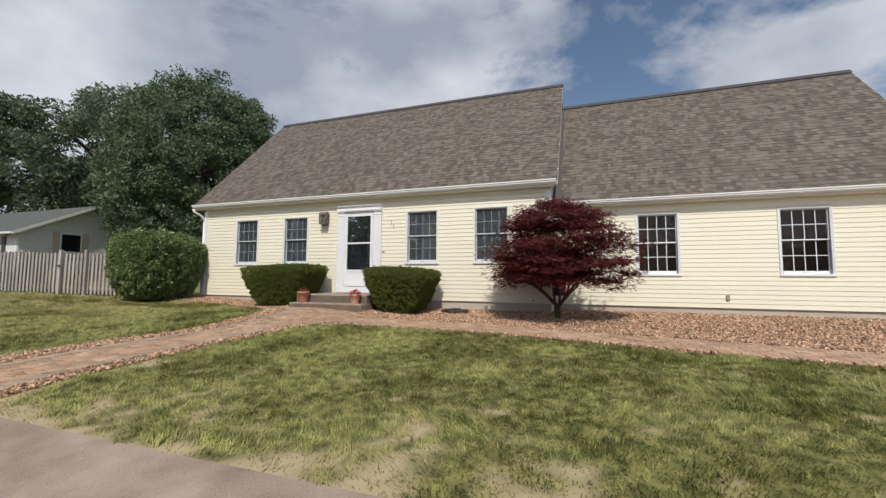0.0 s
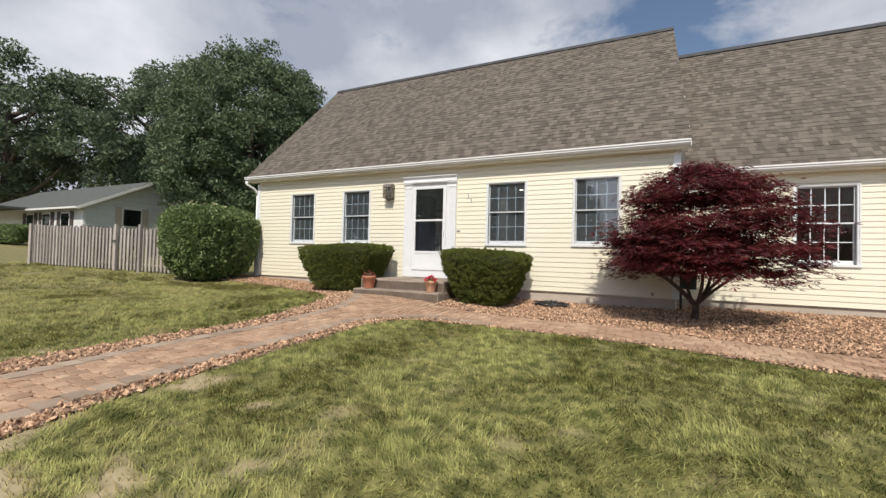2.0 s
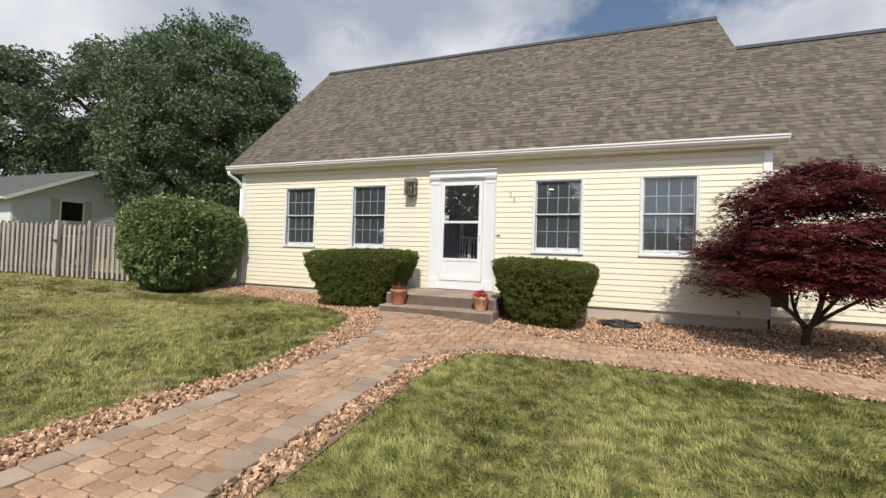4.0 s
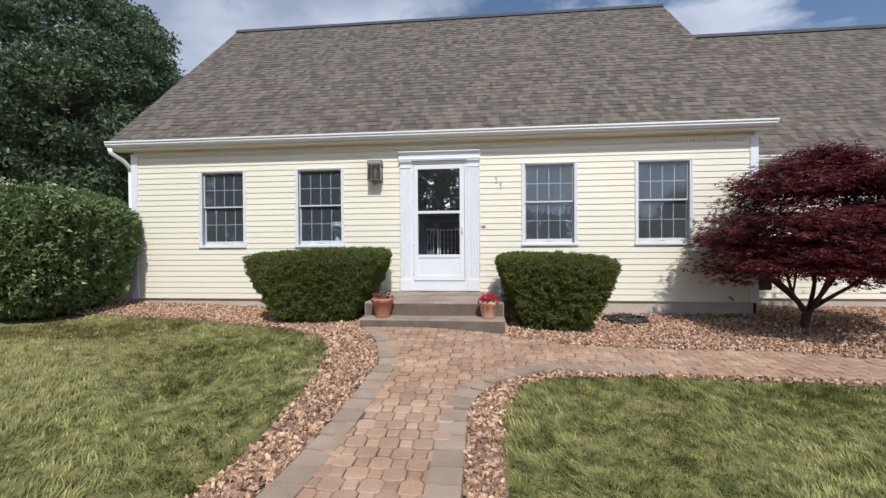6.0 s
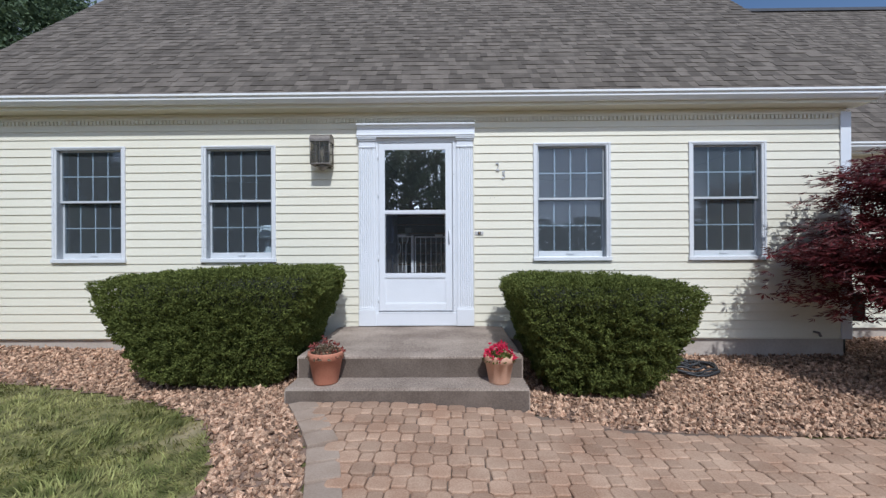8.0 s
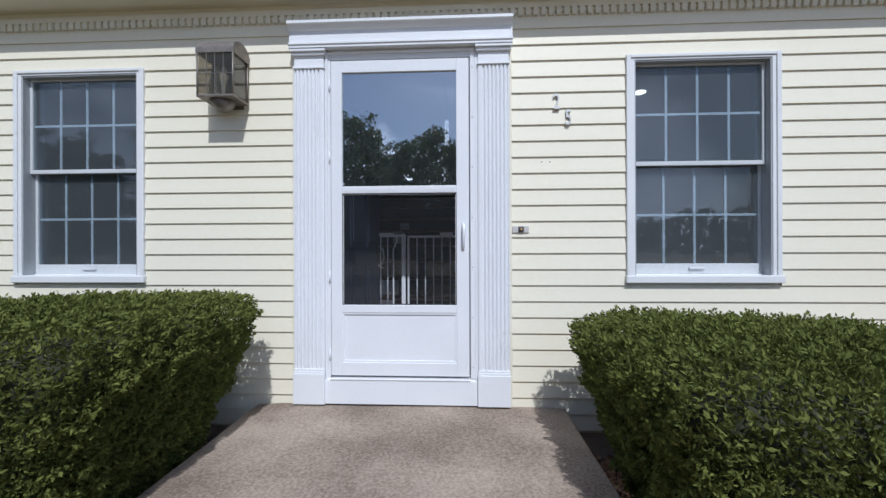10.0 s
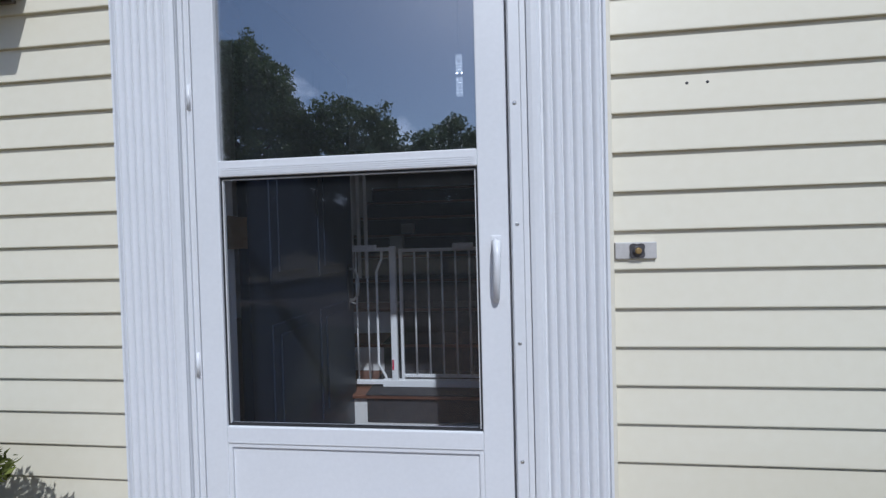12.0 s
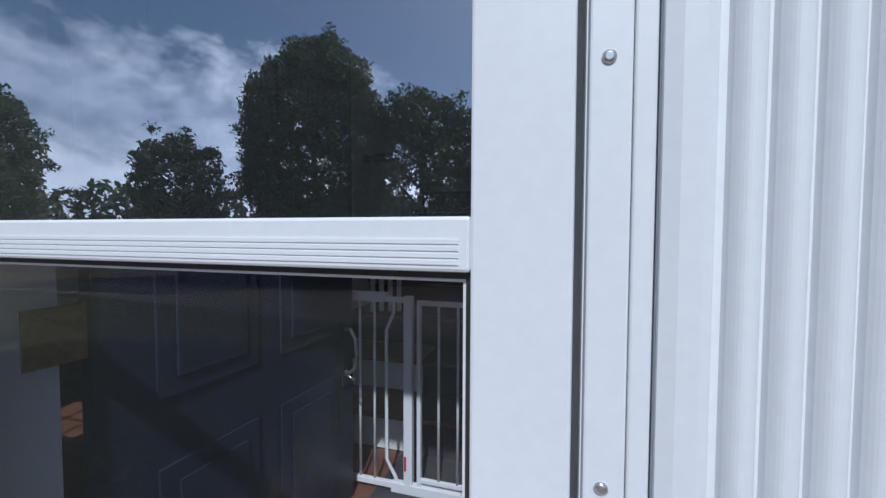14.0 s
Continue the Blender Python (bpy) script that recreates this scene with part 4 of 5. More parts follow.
for x0, x1 in ((0.12, 0.41), (0.50, 0.79)):
    for z0, z1 in ((0.18, 0.72), (0.88, 1.46), (1.58, 1.86)):
        for s in (-1, 1):
            ya, yb = sorted((s * 0.02, s * 0.028))
            part("raised_panel", boxes((x0, x1, ya, yb, z0, z1), (x0 + 0.045, x1 - 0.045, min(s * 0.028, s * 0.035), max(s * 0.028, s * 0.035), z0 + 0.045, z1 - 0.045), bevel=0.003), M_NAVY, inner)
for z in (0.25, 1.02, 1.74):
    part("hinge", boxes((-0.105, -0.008, -0.024, -0.020, z, z + 0.11), bevel=0.001), M_HINGE, inner, "aged brass hinge")
lev = part("handle", tube(bmesh.new(), [(0.845, -0.02, 0.715), (0.845, -0.045, 0.712), (0.845, -0.068, 0.735), (0.845, -0.078, 0.79), (0.845, -0.072, 0.85), (0.845, -0.05, 0.885), (0.845, -0.02, 0.888)], 0.0075, 8), M_STEEL, inner, "bright metal grip handle")
part("thumb_plate", boxes((0.825, 0.865, -0.026, -0.02, 0.655, 0.915), bevel=0.003), M_BLACK, lev)
part("thumb_latch", tube(bmesh.new(), [(0.845, -0.024, 0.705), (0.845, -0.07, 0.685)], 0.005, 6), M_STEEL, lev)

stairs = tagged(empty("stairs", (-6.48, 11.30, FZ)), "wooden stairs with pale risers and dark carpet runner, widened on the upper steps to stand in for shade", "stairs", kind="structure")
for k in range(9):
    y, z = (0 if k == 0 else 0.11 + 0.29 * k), k * 0.187
    deep = 0.40 if k == 0 else 0.289
    part("riser", boxes((-0.96, 0.97, y, y + 0.02, z + 0.002, z + 0.162)), M_CEIL, stairs)
    part("tread", boxes((-0.96, 0.97, y - 0.025, y + deep, z + 0.164, z + 0.187), bevel=0.006), M_FLOOR, stairs)
    # From the fourth step up the carpet is widened to paint in stairwell shade.
    xa = -0.33 if k < 3 else -0.958
    part("runner", boxes((xa, 0.965, y - 0.007, y - 0.001, z + (0.028 if k == 0 else 0.004), z + 0.160), (xa, 0.965, y - 0.031, y + deep - 0.008, z + 0.188, z + 0.194)), M_CARPET, stairs, "dark carpet runner, widened on the upper steps to stand in for shade")

gate = tagged(empty("baby_gate", (-6.64, 11.40, FZ + 0.195)), "white metal baby gate across the stairs", "baby gate")
for x in (-0.315, -0.248, -0.180):
    part("bar", tube(bmesh.new(), [(x, 0, 0.03), (x, 0, 0.80)], 0.006, 6), M_GATE, gate)
for k in range(9):
    part("bar", tube(bmesh.new(), [(0.105 + 0.080 * k, 0, 0.06), (0.105 + 0.080 * k, 0, 0.80)], 0.006, 6), M_GATE, gate)
part("post", boxes((-0.044, -0.006, -0.015, 0.015, 0.0, 0.828), bevel=0.004), M_GATE, gate)
part("post", boxes((0.013, 0.031, -0.012, 0.012, 0.0, 0.81), bevel=0.004), M_GATE, gate)
part("bent_bar", tube(bmesh.new(), [(-0.075, 0, 0.02), (-0.085, 0, 0.06), (-0.125, 0, 0.13), (-0.125, 0, 0.68), (-0.092, 0, 0.755), (-0.09, 0, 0.815)], 0.008, 6), M_GATE, gate)
part("lower_rail", boxes((-0.36, -0.10, -0.01, 0.01, 0.012, 0.036), (-0.10, 0.90, -0.016, 0.016, 0.0, 0.04), (0.013, 0.84, -0.008, 0.008, 0.055, 0.072), bevel=0.002), M_GATE, gate)
part("upper_rail", boxes((-0.36, -0.125, -0.018, 0.018, 0.80, 0.838), (-0.125, -0.044, -0.01, 0.01, 0.80, 0.822), (0.013, 0.90, -0.008, 0.008, 0.792, 0.812), bevel=0.002), M_GATE, gate)
part("latch", boxes((0.33, 0.45, -0.022, 0.022, 0.80, 0.838), bevel=0.006), M_GATE, gate)
part("latch_tab", boxes((-0.040, -0.030, -0.018, -0.0155, 0.10, 0.16)), M_PETAL, gate, "small red latch tab")
thr = tagged(part("wall_plate", boxes((-0.07, 0.07, -0.02, 0.0, 0, 0.18), bevel=0.006), M_CEIL), "pale switch plate on the hall end wall", "switch plate")
thr.location = (-6.55, 15.198, FZ + 1.9)
rail = tagged(empty("stair_balusters", (-7.28, 12.3, FZ)), "pale square balusters beside the stairs", "banister")
for k in range(4):
    part("baluster", boxes((0.055 * k - 0.013, 0.055 * k + 0.013, 0.02 * k - 0.013, 0.02 * k + 0.013, 0.55, 1.75), bevel=0.003), M_INNER, rail)
part("handrail", boxes((-0.06, 0.22, -0.03, 0.09, 1.75, 1.80), bevel=0.008), M_DARK_WOOD, rail)
for x, z in ((-6.93, 2.06), (-6.89, 2.28)):
    card = tagged(part("stair_box", boxes((-0.06, 0.06, -0.05, 0.05, 0, 0.17 if z < 2.2 else 0.11), bevel=0.006), M_CARD), "small grey box kept on the stairs", "box", "boxes on the stairs")
    card.location = (x, 12.72 if z < 2.2 else 13.05, FZ + (0.187 * 5 + 0.002 if z < 2.2 else 0.187 * 6 + 0.002))
# Stand-in for pale bars of unknown origin; rod and glow are made up.
hall = tagged(empty("hall_glow_bars", (-6.245, 11.4, CZ)), "stack of pale glowing bars on a rod, added in the hall", "ceiling lamp")
part("rod", tube(bmesh.new(), [(0, 0, 0), (0, 0, -0.55)], 0.004, 6), M_STEEL, hall)
for k in range(13):
    if k != 6:
        part("glow_bar", boxes((-0.019, 0.019, -0.012, 0.012, -0.545 + k * 0.0185, -0.534 + k * 0.0185), bevel=0.001), M_GLOW_BAR, hall)
# Unseen fill light, added to brighten the baby gate and the hall.
hl = new("hall_fill_light", bpy.data.lights.new("hall_fill_light", "POINT"))
hl.data.energy, hl.data.color, hl.data.shadow_soft_size = 2, (1.0, 0.96, 0.9), 0.01
hl.location = (-6.245, 11.425, CZ - 0.44)
# table lamp behind the second window, downlights in the right room
tl = tagged(empty("table_lamp", (-8.62, 10.75, 1.95)), "pale table lamp on a cabinet behind glass", "table lamp")
part("base", lathe([(0.07, 0), (0.075, 0.03), (0.04, 0.06), (0.06, 0.14), (0.02, 0.2), (0.012, 0.26)], 16), M_CEIL, tl)
part("shade", lathe([(0.15, 0.22), (0.10, 0.40), (0.09, 0.40)], 20), M_CEIL, tl)
tagged(part("cabinet", boxes((-9.1, -8.2, 10.5, 10.95, FZ, 1.95), bevel=0.01), M_DARK_WOOD), "dark wooden cabinet inside below the window", "cabinet")
for x, y in ((-4.35, 11.6), (-3.0, 11.7), (-4.9, 13.0)):
    d = tagged(empty("downlight", (x, y, CZ)), "lit recessed ceiling downlight", "ceiling light", "downlights in the room")
    dl = new("downlight_lamp", bpy.data.lights.new("downlight_lamp", "SPOT"))
    dl.data.energy, dl.data.spot_size, dl.data.color, dl.data.shadow_soft_size = 5, radians(130), (1.0, 0.86, 0.68), 0.06
    dl.location = (x, y, CZ - 0.03)
    part("lens", lathe([(0.06, -0.008), (0.06, -0.004)], 20), M_GLOW, d)
    part("trim_ring", lathe([(0.085, -0.004), (0.085, 0.0)], 20), M_CEIL, d)

# ---- small things on and by the walls ----
box_ob = tagged(empty("utility_box", (-0.93, 10.58, 1.06)), "dark green utility box on the house corner", "utility box")
part("body", boxes((-0.158, 0.14, -0.24, 0.0, 0.0, 0.33), bevel=0.02), M_GREEN_BOX, box_ob)
part("lid", boxes((-0.158, 0.15, -0.25, 0.0, 0.28, 0.35), bevel=0.015), M_GREEN_BOX, box_ob)
part("conduit", tube(bmesh.new(), [(-0.12, -0.20, 0.02), (-0.12, -0.20, -0.52)], 0.022, 8), M_GREEN_BOX, box_ob)
outl = tagged(empty("outdoor_outlet", (2.78, WING_Y - 0.012, 1.0)), "small grey covered outlet on the siding", "outlet")
part("cover", boxes((-0.035, 0.035, -0.035, 0, 0, 0.12), bevel=0.006), M_STEP, outl)
tap = tagged(empty("hose_tap", (-1.55, WALL_Y - 0.02, 0.93)), "small metal hose tap low on the siding", "tap")
part("spout", tube(bmesh.new(), [(0, 0.01, 0.02), (0, -0.06, 0.02), (0, -0.085, -0.02)], 0.014, 8), M_BRONZE, tap)
hose = bmesh.new()
pts = []
for k in range(150):
    a = k * 0.26
    r = 0.17 + 0.10 * math.sin(k * 0.037) + 0.02 * math.sin(k * 0.9)
    x, y = -3.42 + r * 1.3 * math.cos(a), 9.74 + r * 0.9 * math.sin(a)
    pts.append((x, y, float(gz(x, y)) + 0.045 + 0.0005 * k + 0.012 * math.sin(k * 1.3)))
tagged(part("garden_hose", tube(hose, pts, 0.0125, 6), M_BLACK), "coiled black garden hose on stone chips", "hose")


def flower_pot(x, y, z, r, h, clay, petals, label, seed, wavy):
    rng = np.random.default_rng(seed)
    p = tagged(empty("flower_pot", (x, y, z)), label, "flower pot", "pots on the steps")
    bm = lathe([(r * 0.66, 0), (r * 0.68, 0.01), (r * 0.92, h * 0.76), (r, h * 0.78), (r, h * 0.97), (r * 0.97, h), (r * 0.88, h), (r * 0.86, h * 0.86), (0.01, h * 0.85)], 32)
    if wavy:
        for v in bm.verts:
            if v.co.z > h * 0.77 and math.hypot(v.co.x, v.co.y) > r * 0.8:
                v.co.z += 0.012 * math.sin(9 * math.atan2(v.co.y, v.co.x))
    part("pot", bm, clay, p)
    n = 260
    a, q = rng.uniform(0, 2 * math.pi, n), np.sqrt(rng.uniform(0, 1, n))
    c = np.stack([q * r * 1.05 * np.cos(a), q * r * 1.05 * np.sin(a), h * 0.92 + 0.10 * (1 - q ** 2) * rng.uniform(0.4, 1, n)], 1)
    me = fast_mesh("foliage", *scatter(LEAF, LEAF_F, spin(rng, n), rng.uniform(0.03, 0.05, (n, 1)), c - (0, 0, 0.02)))
    link_mesh("foliage", me, M_YEW if wavy else M_WILT, p)
    m = 40 if wavy else 16
    a, q = rng.uniform(0, 2 * math.pi, m), np.sqrt(rng.uniform(0, 1, m))
    c = np.stack([q * r * 1.1 * np.cos(a), q * r * 1.1 * np.sin(a), h * 0.97 + 0.10 * (1 - q ** 2)], 1)
    c = np.repeat(c, 6, axis=0) + rng.normal(0, 0.011, (m * 6, 3))
    me = fast_mesh("blossom", *scatter(LEAF, LEAF_F, spin(rng, m * 6), rng.uniform(0.03, 0.045, (m * 6, 1)), c))
    link_mesh("blossom", me, petals, p, "pink and red blossoms")


flower_pot(-7.19, 8.70, 0.833, 0.155, 0.275, M_POT, M_PETAL_DRY, "terracotta pot with faded red flowers on the step", 3, False)
flower_pot(-5.66, 8.70, 0.833, 0.135, 0.235, M_POT2, M_PETAL, "pale terracotta pot with bright pink flowers on the step", 4, True)

# ---- shrubs ----


def shell_points(rng, n, form):
    """Points on the skin of a form(u, v), thinned out inwards."""
    u, v = rng.uniform(0, 2 * math.pi, n), np.arccos(rng.uniform(-1, 1, n))
    d = np.stack([np.cos(u) * np.sin(v), np.sin(u) * np.sin(v), np.cos(v)], 1)
    return d, form(d)


def hedge_form(hx, hy, z0, z1, square, taper, tilt=0.0):
    """A clipped block: rounded box, narrower at its foot, with a lumpy skin."""
    def form(d):
        k = (np.abs(d[:, 0]) ** square + np.abs(d[:, 1]) ** square + np.abs(d[:, 2]) ** square) ** (-1 / square)
        p = d * k[:, None]
        s = 1 - taper * np.clip(0.5 - 0.5 * p[:, 2], 0, 1) ** 1.3
        return np.stack([p[:, 0] * hx * s, p[:, 1] * hy * s, z0 + (z1 - z0) * (0.5 + 0.5 * p[:, 2]) * (1 + tilt * p[:, 0])], 1)
    return form


def shrub(name, at, form, n, size, leaf_m, base, base_f, label, seed, depth=0.06, up=0.3, clump=8.0, bulge=0.085):
    rng = np.random.default_rng(seed)
    s = tagged(empty(name, at), label, "shrub")
    d, p = shell_points(rng, n, form)
    centre = p.mean(0)
    lump = np.array([0.7 * noise.noise(Vector(q) * clump + Vector((seed * 7.1, 0, 0))) + 0.55 * noise.noise(Vector(q) * clump * 2.3 + Vector((0, seed * 3.3, 0))) for q in p])
    inward = np.abs(rng.normal(0, depth, n)) - bulge * lump
    q = p + (centre - p) / np.linalg.norm(centre - p, axis=1, keepdims=True) * inward[:, None]
    turn = spin(rng, n)
    out = (p - centre) / np.linalg.norm(p - centre, axis=1, keepdims=True) + (0, 0, up) + rng.normal(0, 0.75, (n, 3))
    x = out / np.linalg.norm(out, axis=1, keepdims=True)
    side = np.cross(x, turn[:, :, 0])
    side /= np.linalg.norm(side, axis=1, keepdims=True)
    turn = np.stack([x, side, np.cross(x, side)], 2)
    me = fast_mesh("foliage", *scatter(base, base_f, turn, rng.uniform(size * 0.7, size * 1.3, (n, 1)), q))
    link_mesh("foliage", me, leaf_m, s)
    # Dark core stops see-through; the shrub's inner shade is in its colour.
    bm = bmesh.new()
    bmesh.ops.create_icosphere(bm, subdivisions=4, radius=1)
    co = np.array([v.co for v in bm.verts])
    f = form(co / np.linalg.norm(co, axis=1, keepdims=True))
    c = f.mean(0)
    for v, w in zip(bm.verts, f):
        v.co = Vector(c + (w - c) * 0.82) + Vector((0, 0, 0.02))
    part("shade_core", bm, M_YEW_CORE, s)
    stem = bmesh.new()
    for k in range(5):
        a = rng.uniform(0, 6.28)
        tube(stem, [(0.08 * math.cos(a), 0.08 * math.sin(a), -0.05), (0.25 * math.cos(a), 0.2 * math.sin(a), 0.5)], [0.03, 0.02], 6)
    part("stem", stem, M_BARK, s)
    return s


def on_ground(x, y):
    return (x, y, float(gz(x, y)))


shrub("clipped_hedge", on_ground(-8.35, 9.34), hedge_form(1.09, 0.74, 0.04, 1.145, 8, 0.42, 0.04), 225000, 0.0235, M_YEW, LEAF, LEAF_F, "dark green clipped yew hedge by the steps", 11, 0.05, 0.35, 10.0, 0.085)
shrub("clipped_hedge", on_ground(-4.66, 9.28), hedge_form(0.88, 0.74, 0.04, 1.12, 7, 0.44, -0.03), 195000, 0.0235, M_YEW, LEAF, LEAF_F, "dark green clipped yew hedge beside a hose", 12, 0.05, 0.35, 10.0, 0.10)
bush = shrub("round_bush", on_ground(-13.30, 9.2), hedge_form(1.20, 1.22, 0.02, 2.14, 3.4, 0.20), 36000, 0.095, M_BUSH, LEAF, LEAF_F, "large rounded glossy green bush at the house corner", 13, 0.08, 0.0, 4.5, 0.12)
brng = np.random.default_rng(14)
bp_ = np.stack([brng.uniform(-0.75, 0.75, 18), brng.uniform(-0.85, 0.1, 18), brng.uniform(2.04, 2.17, 18)], 1)
bp_ = np.repeat(bp_, 7, axis=0) + brng.normal(0, 0.035, (126, 3))
link_mesh("blossom", fast_mesh("blossom", *scatter(LEAF, LEAF_F, spin(brng, 126), brng.uniform(0.05, 0.09, (126, 1)), bp_)), M_CREAM_PETAL, bush, "pale yellow blossoms on top")

# ---- trees ----


def limb(bm, start, end, r0, r1, rng, bend=0.12, segs=6):
    a, b = np.array(start), np.array(end)
    off = rng.normal(0, bend, 3) * np.linalg.norm(b - a)
    pts = [tuple(a + (b - a) * t + off * math.sin(math.pi * t) * 0.6) for t in np.linspace(0, 1, segs)]
    tube(bm, pts, [r0 + (r1 - r0) * t for t in np.linspace(0, 1, segs)], 7)
    return pts


def japanese_maple():
    rng = np.random.default_rng(21)
    x0, y0, z0 = on_ground(-0.95, 9.45)
    t = tagged(empty("red_maple", (x0, y0, z0)), "small dark red Japanese maple in stone chips", "tree")
    wood = bmesh.new()
    fork = limb(wood, (0, 0, -0.1), (0.03, -0.02, 0.28), 0.065, 0.055, rng, 0.03)[-1]
    part("trunk", wood, M_BARK_MAPLE, t)
    for k in range(7):
        wood = bmesh.new()
        a = 2 * math.pi * k / 7 + rng.normal(0, 0.25)
        r = rng.uniform(0.5, 0.85)
        p = limb(wood, (fork[0], fork[1], fork[2] - 0.03 * (k % 3)), (r * math.cos(a), 0.6 * r * math.sin(a) - 0.1, rng.uniform(0.75, 1.05)), 0.034, 0.020, rng)
        for q in range(3):
            b = a + rng.normal(0, 0.5)
            e = (rng.uniform(0.8, 1.35) * math.cos(b), rng.uniform(0.4, 0.8) * math.sin(b) - 0.3, rng.uniform(1.3, 2.2))
            limb(wood, p[-1] if q else p[3], e, 0.016, 0.004, rng)
        part("limb", wood, M_BARK_MAPLE, t)
    n_cl = 300
    u = rng.uniform(0, 2 * math.pi, n_cl)
    h = rng.uniform(0, 1, n_cl) ** 0.95
    rad = np.sqrt(1 - (np.clip(h - 0.30, 0, 1) / 0.70) ** 2) * np.where(h < 0.30, 0.78 + 0.22 * h / 0.30, 1)
    rho = np.sqrt(rng.uniform(0.04, 1, n_cl)) * rad
    wob = 1 + 0.12 * np.sin(3 * u + 1) + 0.08 * np.sin(7 * u)
    c = np.stack([rho * wob * 1.40 * np.cos(u) + 0.06, rho * wob * 1.02 * np.sin(u) - 0.32, 0.90 + h * 1.68 - 0.14 * rho ** 3 * (h < 0.6)], 1)
    core = np.clip(rng.normal(0, 1, (70, 3)), -1.5, 1.5) * (0.55, 0.40, 0.42) + (0.05, -0.3, 1.65)
    wu = rng.uniform(0, 2 * math.pi, 80)
    wr = rng.uniform(0.92, 1.12, 80)
    wisp = np.stack([wr * 1.36 * np.cos(wu) + 0.06, wr * 0.98 * np.sin(wu) - 0.32, rng.uniform(0.95, 2.0, 80) - 0.25 * (wr - 0.95) * 4], 1)
    c = np.concatenate([c, core, wisp])
    c[:, 2] = c[:, 2] + rng.normal(0, 0.03, len(c)) - 0.10 * np.hypot(c[:, 0], c[:, 1] + 0.3)
    n_cl = len(c)
    m = 62
    p = np.repeat(c, m, axis=0) + np.clip(rng.normal(0, 1, (n_cl * m, 3)), -2, 2) * (0.17, 0.15, 0.042)
    thin = np.repeat(np.arange(n_cl) >= n_cl - 80, m) & (rng.uniform(0, 1, n_cl * m) > 0.45)
    p = p[(p[:, 1] < 0.66) & ~thin]
    n = len(p)
    ang = np.arctan2(p[:, 1], p[:, 0]) + rng.normal(0, 0.7, n)
    x = np.stack([np.cos(ang), np.sin(ang), rng.normal(-0.45, 0.3, n)], 1)
    x /= np.linalg.norm(x, axis=1, keepdims=True)
    s = np.cross(x, np.stack([rng.normal(0, 0.25, n), rng.normal(0, 0.25, n), np.ones(n)], 1))
    s /= np.linalg.norm(s, axis=1, keepdims=True)
    turn = np.stack([x, s, np.cross(x, s)], 2)
    link_mesh("crown", fast_mesh("crown", *scatter(PALM, PALM_F, turn, rng.uniform(0.10, 0.18, (n, 1)), p)), M_MAPLE, t)


japanese_maple()


def big_tree(name, x, y, height, radius, base, leaf_m, label, seed, clusters, per, size, gap, shape=0.5, squash=0.75, clump=0.13, rough=0.30):
    """Trunk, limbs and a crown of leaf clumps with an uneven outline."""
    rng = np.random.default_rng(seed)
    z = float(gz(x, y))
    t = tagged(empty(name, (x, y, z)), label, "tree")
    wood = bmesh.new()
    limb(wood, (0, 0, -0.2), (rng.normal(0, 0.3), rng.normal(0, 0.3), height * 0.8), radius * 0.075, radius * 0.015, rng, 0.02, 8)
    for k in range(16):
        zz = base + (height * 0.72 - base) * k / 15
        a = k * 2.4 + rng.normal(0, 0.3)
        r = radius * rng.uniform(0.55, 0.85) * (1 - 0.5 * max(0, k / 15 - 0.5))
        limb(wood, (0, 0, zz), (r * math.cos(a), r * math.sin(a), zz + r * rng.uniform(0.3, 0.8)), radius * 0.03, radius * 0.006, rng, 0.08)
    part("trunk", wood, M_BARK, t)
    v = rng.uniform(-1, 1, clusters)
    u = rng.uniform(0, 2 * math.pi, clusters)
    rho = rng.uniform(gap, 1, clusters) ** shape
    d = np.stack([np.sqrt(1 - v * v) * np.cos(u), np.sqrt(1 - v * v) * np.sin(u), v], 1)
    lump = np.array([1 + rough * noise.noise(Vector(q) * 2.2 + Vector((seed, 0, 0))) + 0.14 * noise.noise(Vector(q) * 6 + Vector((0, seed, 0))) for q in d])
    mid = (base + height) / 2
    c = d * (rho * lump)[:, None] * (radius, radius, (height - base) / 2) + (0, 0, mid)
    ball = rng.normal(0, 1, (clusters * per, 3))
    ball *= (rng.uniform(0, 1, (clusters * per, 1)) ** 0.45) / np.linalg.norm(ball, axis=1, keepdims=True)
    p = np.repeat(c, per, axis=0) + ball * radius * clump * (1, 1, squash)
    n = len(p)
    me = fast_mesh("crown", *scatter(LEAF, LEAF_F, spin(rng, n), rng.uniform(size * 0.6, size * 1.3, (n, 1)), p))
    link_mesh("crown", me, leaf_m, t)
    return t


big_tree("dense_tree", -28.0, 22.4, 15.2, 6.05, 0.2, M_TREE, "tall dense dark green tree behind the bush", 31, 1550, 68, 0.25, 0.6, clump=0.12, rough=0.14)
big_tree("oak_tree", -52, 30, 21.4, 8.8, 4.2, M_TREE2, "tall airy oak tree with gaps of sky", 32, 190, 220, 0.42, 0.25, clump=0.17)
big_tree("oak_tree", -62, 20, 19.4, 9.0, 4.2, M_TREE2, "tall airy oak tree behind the neighbour roof", 33, 190, 220, 0.42, 0.25, clump=0.17)
big_tree("oak_tree", -44, 38, 18.5, 7.0, 3.0, M_TREE2, "tall airy oak tree beside the dense tree", 34, 190, 220, 0.42, 0.25, clump=0.17)
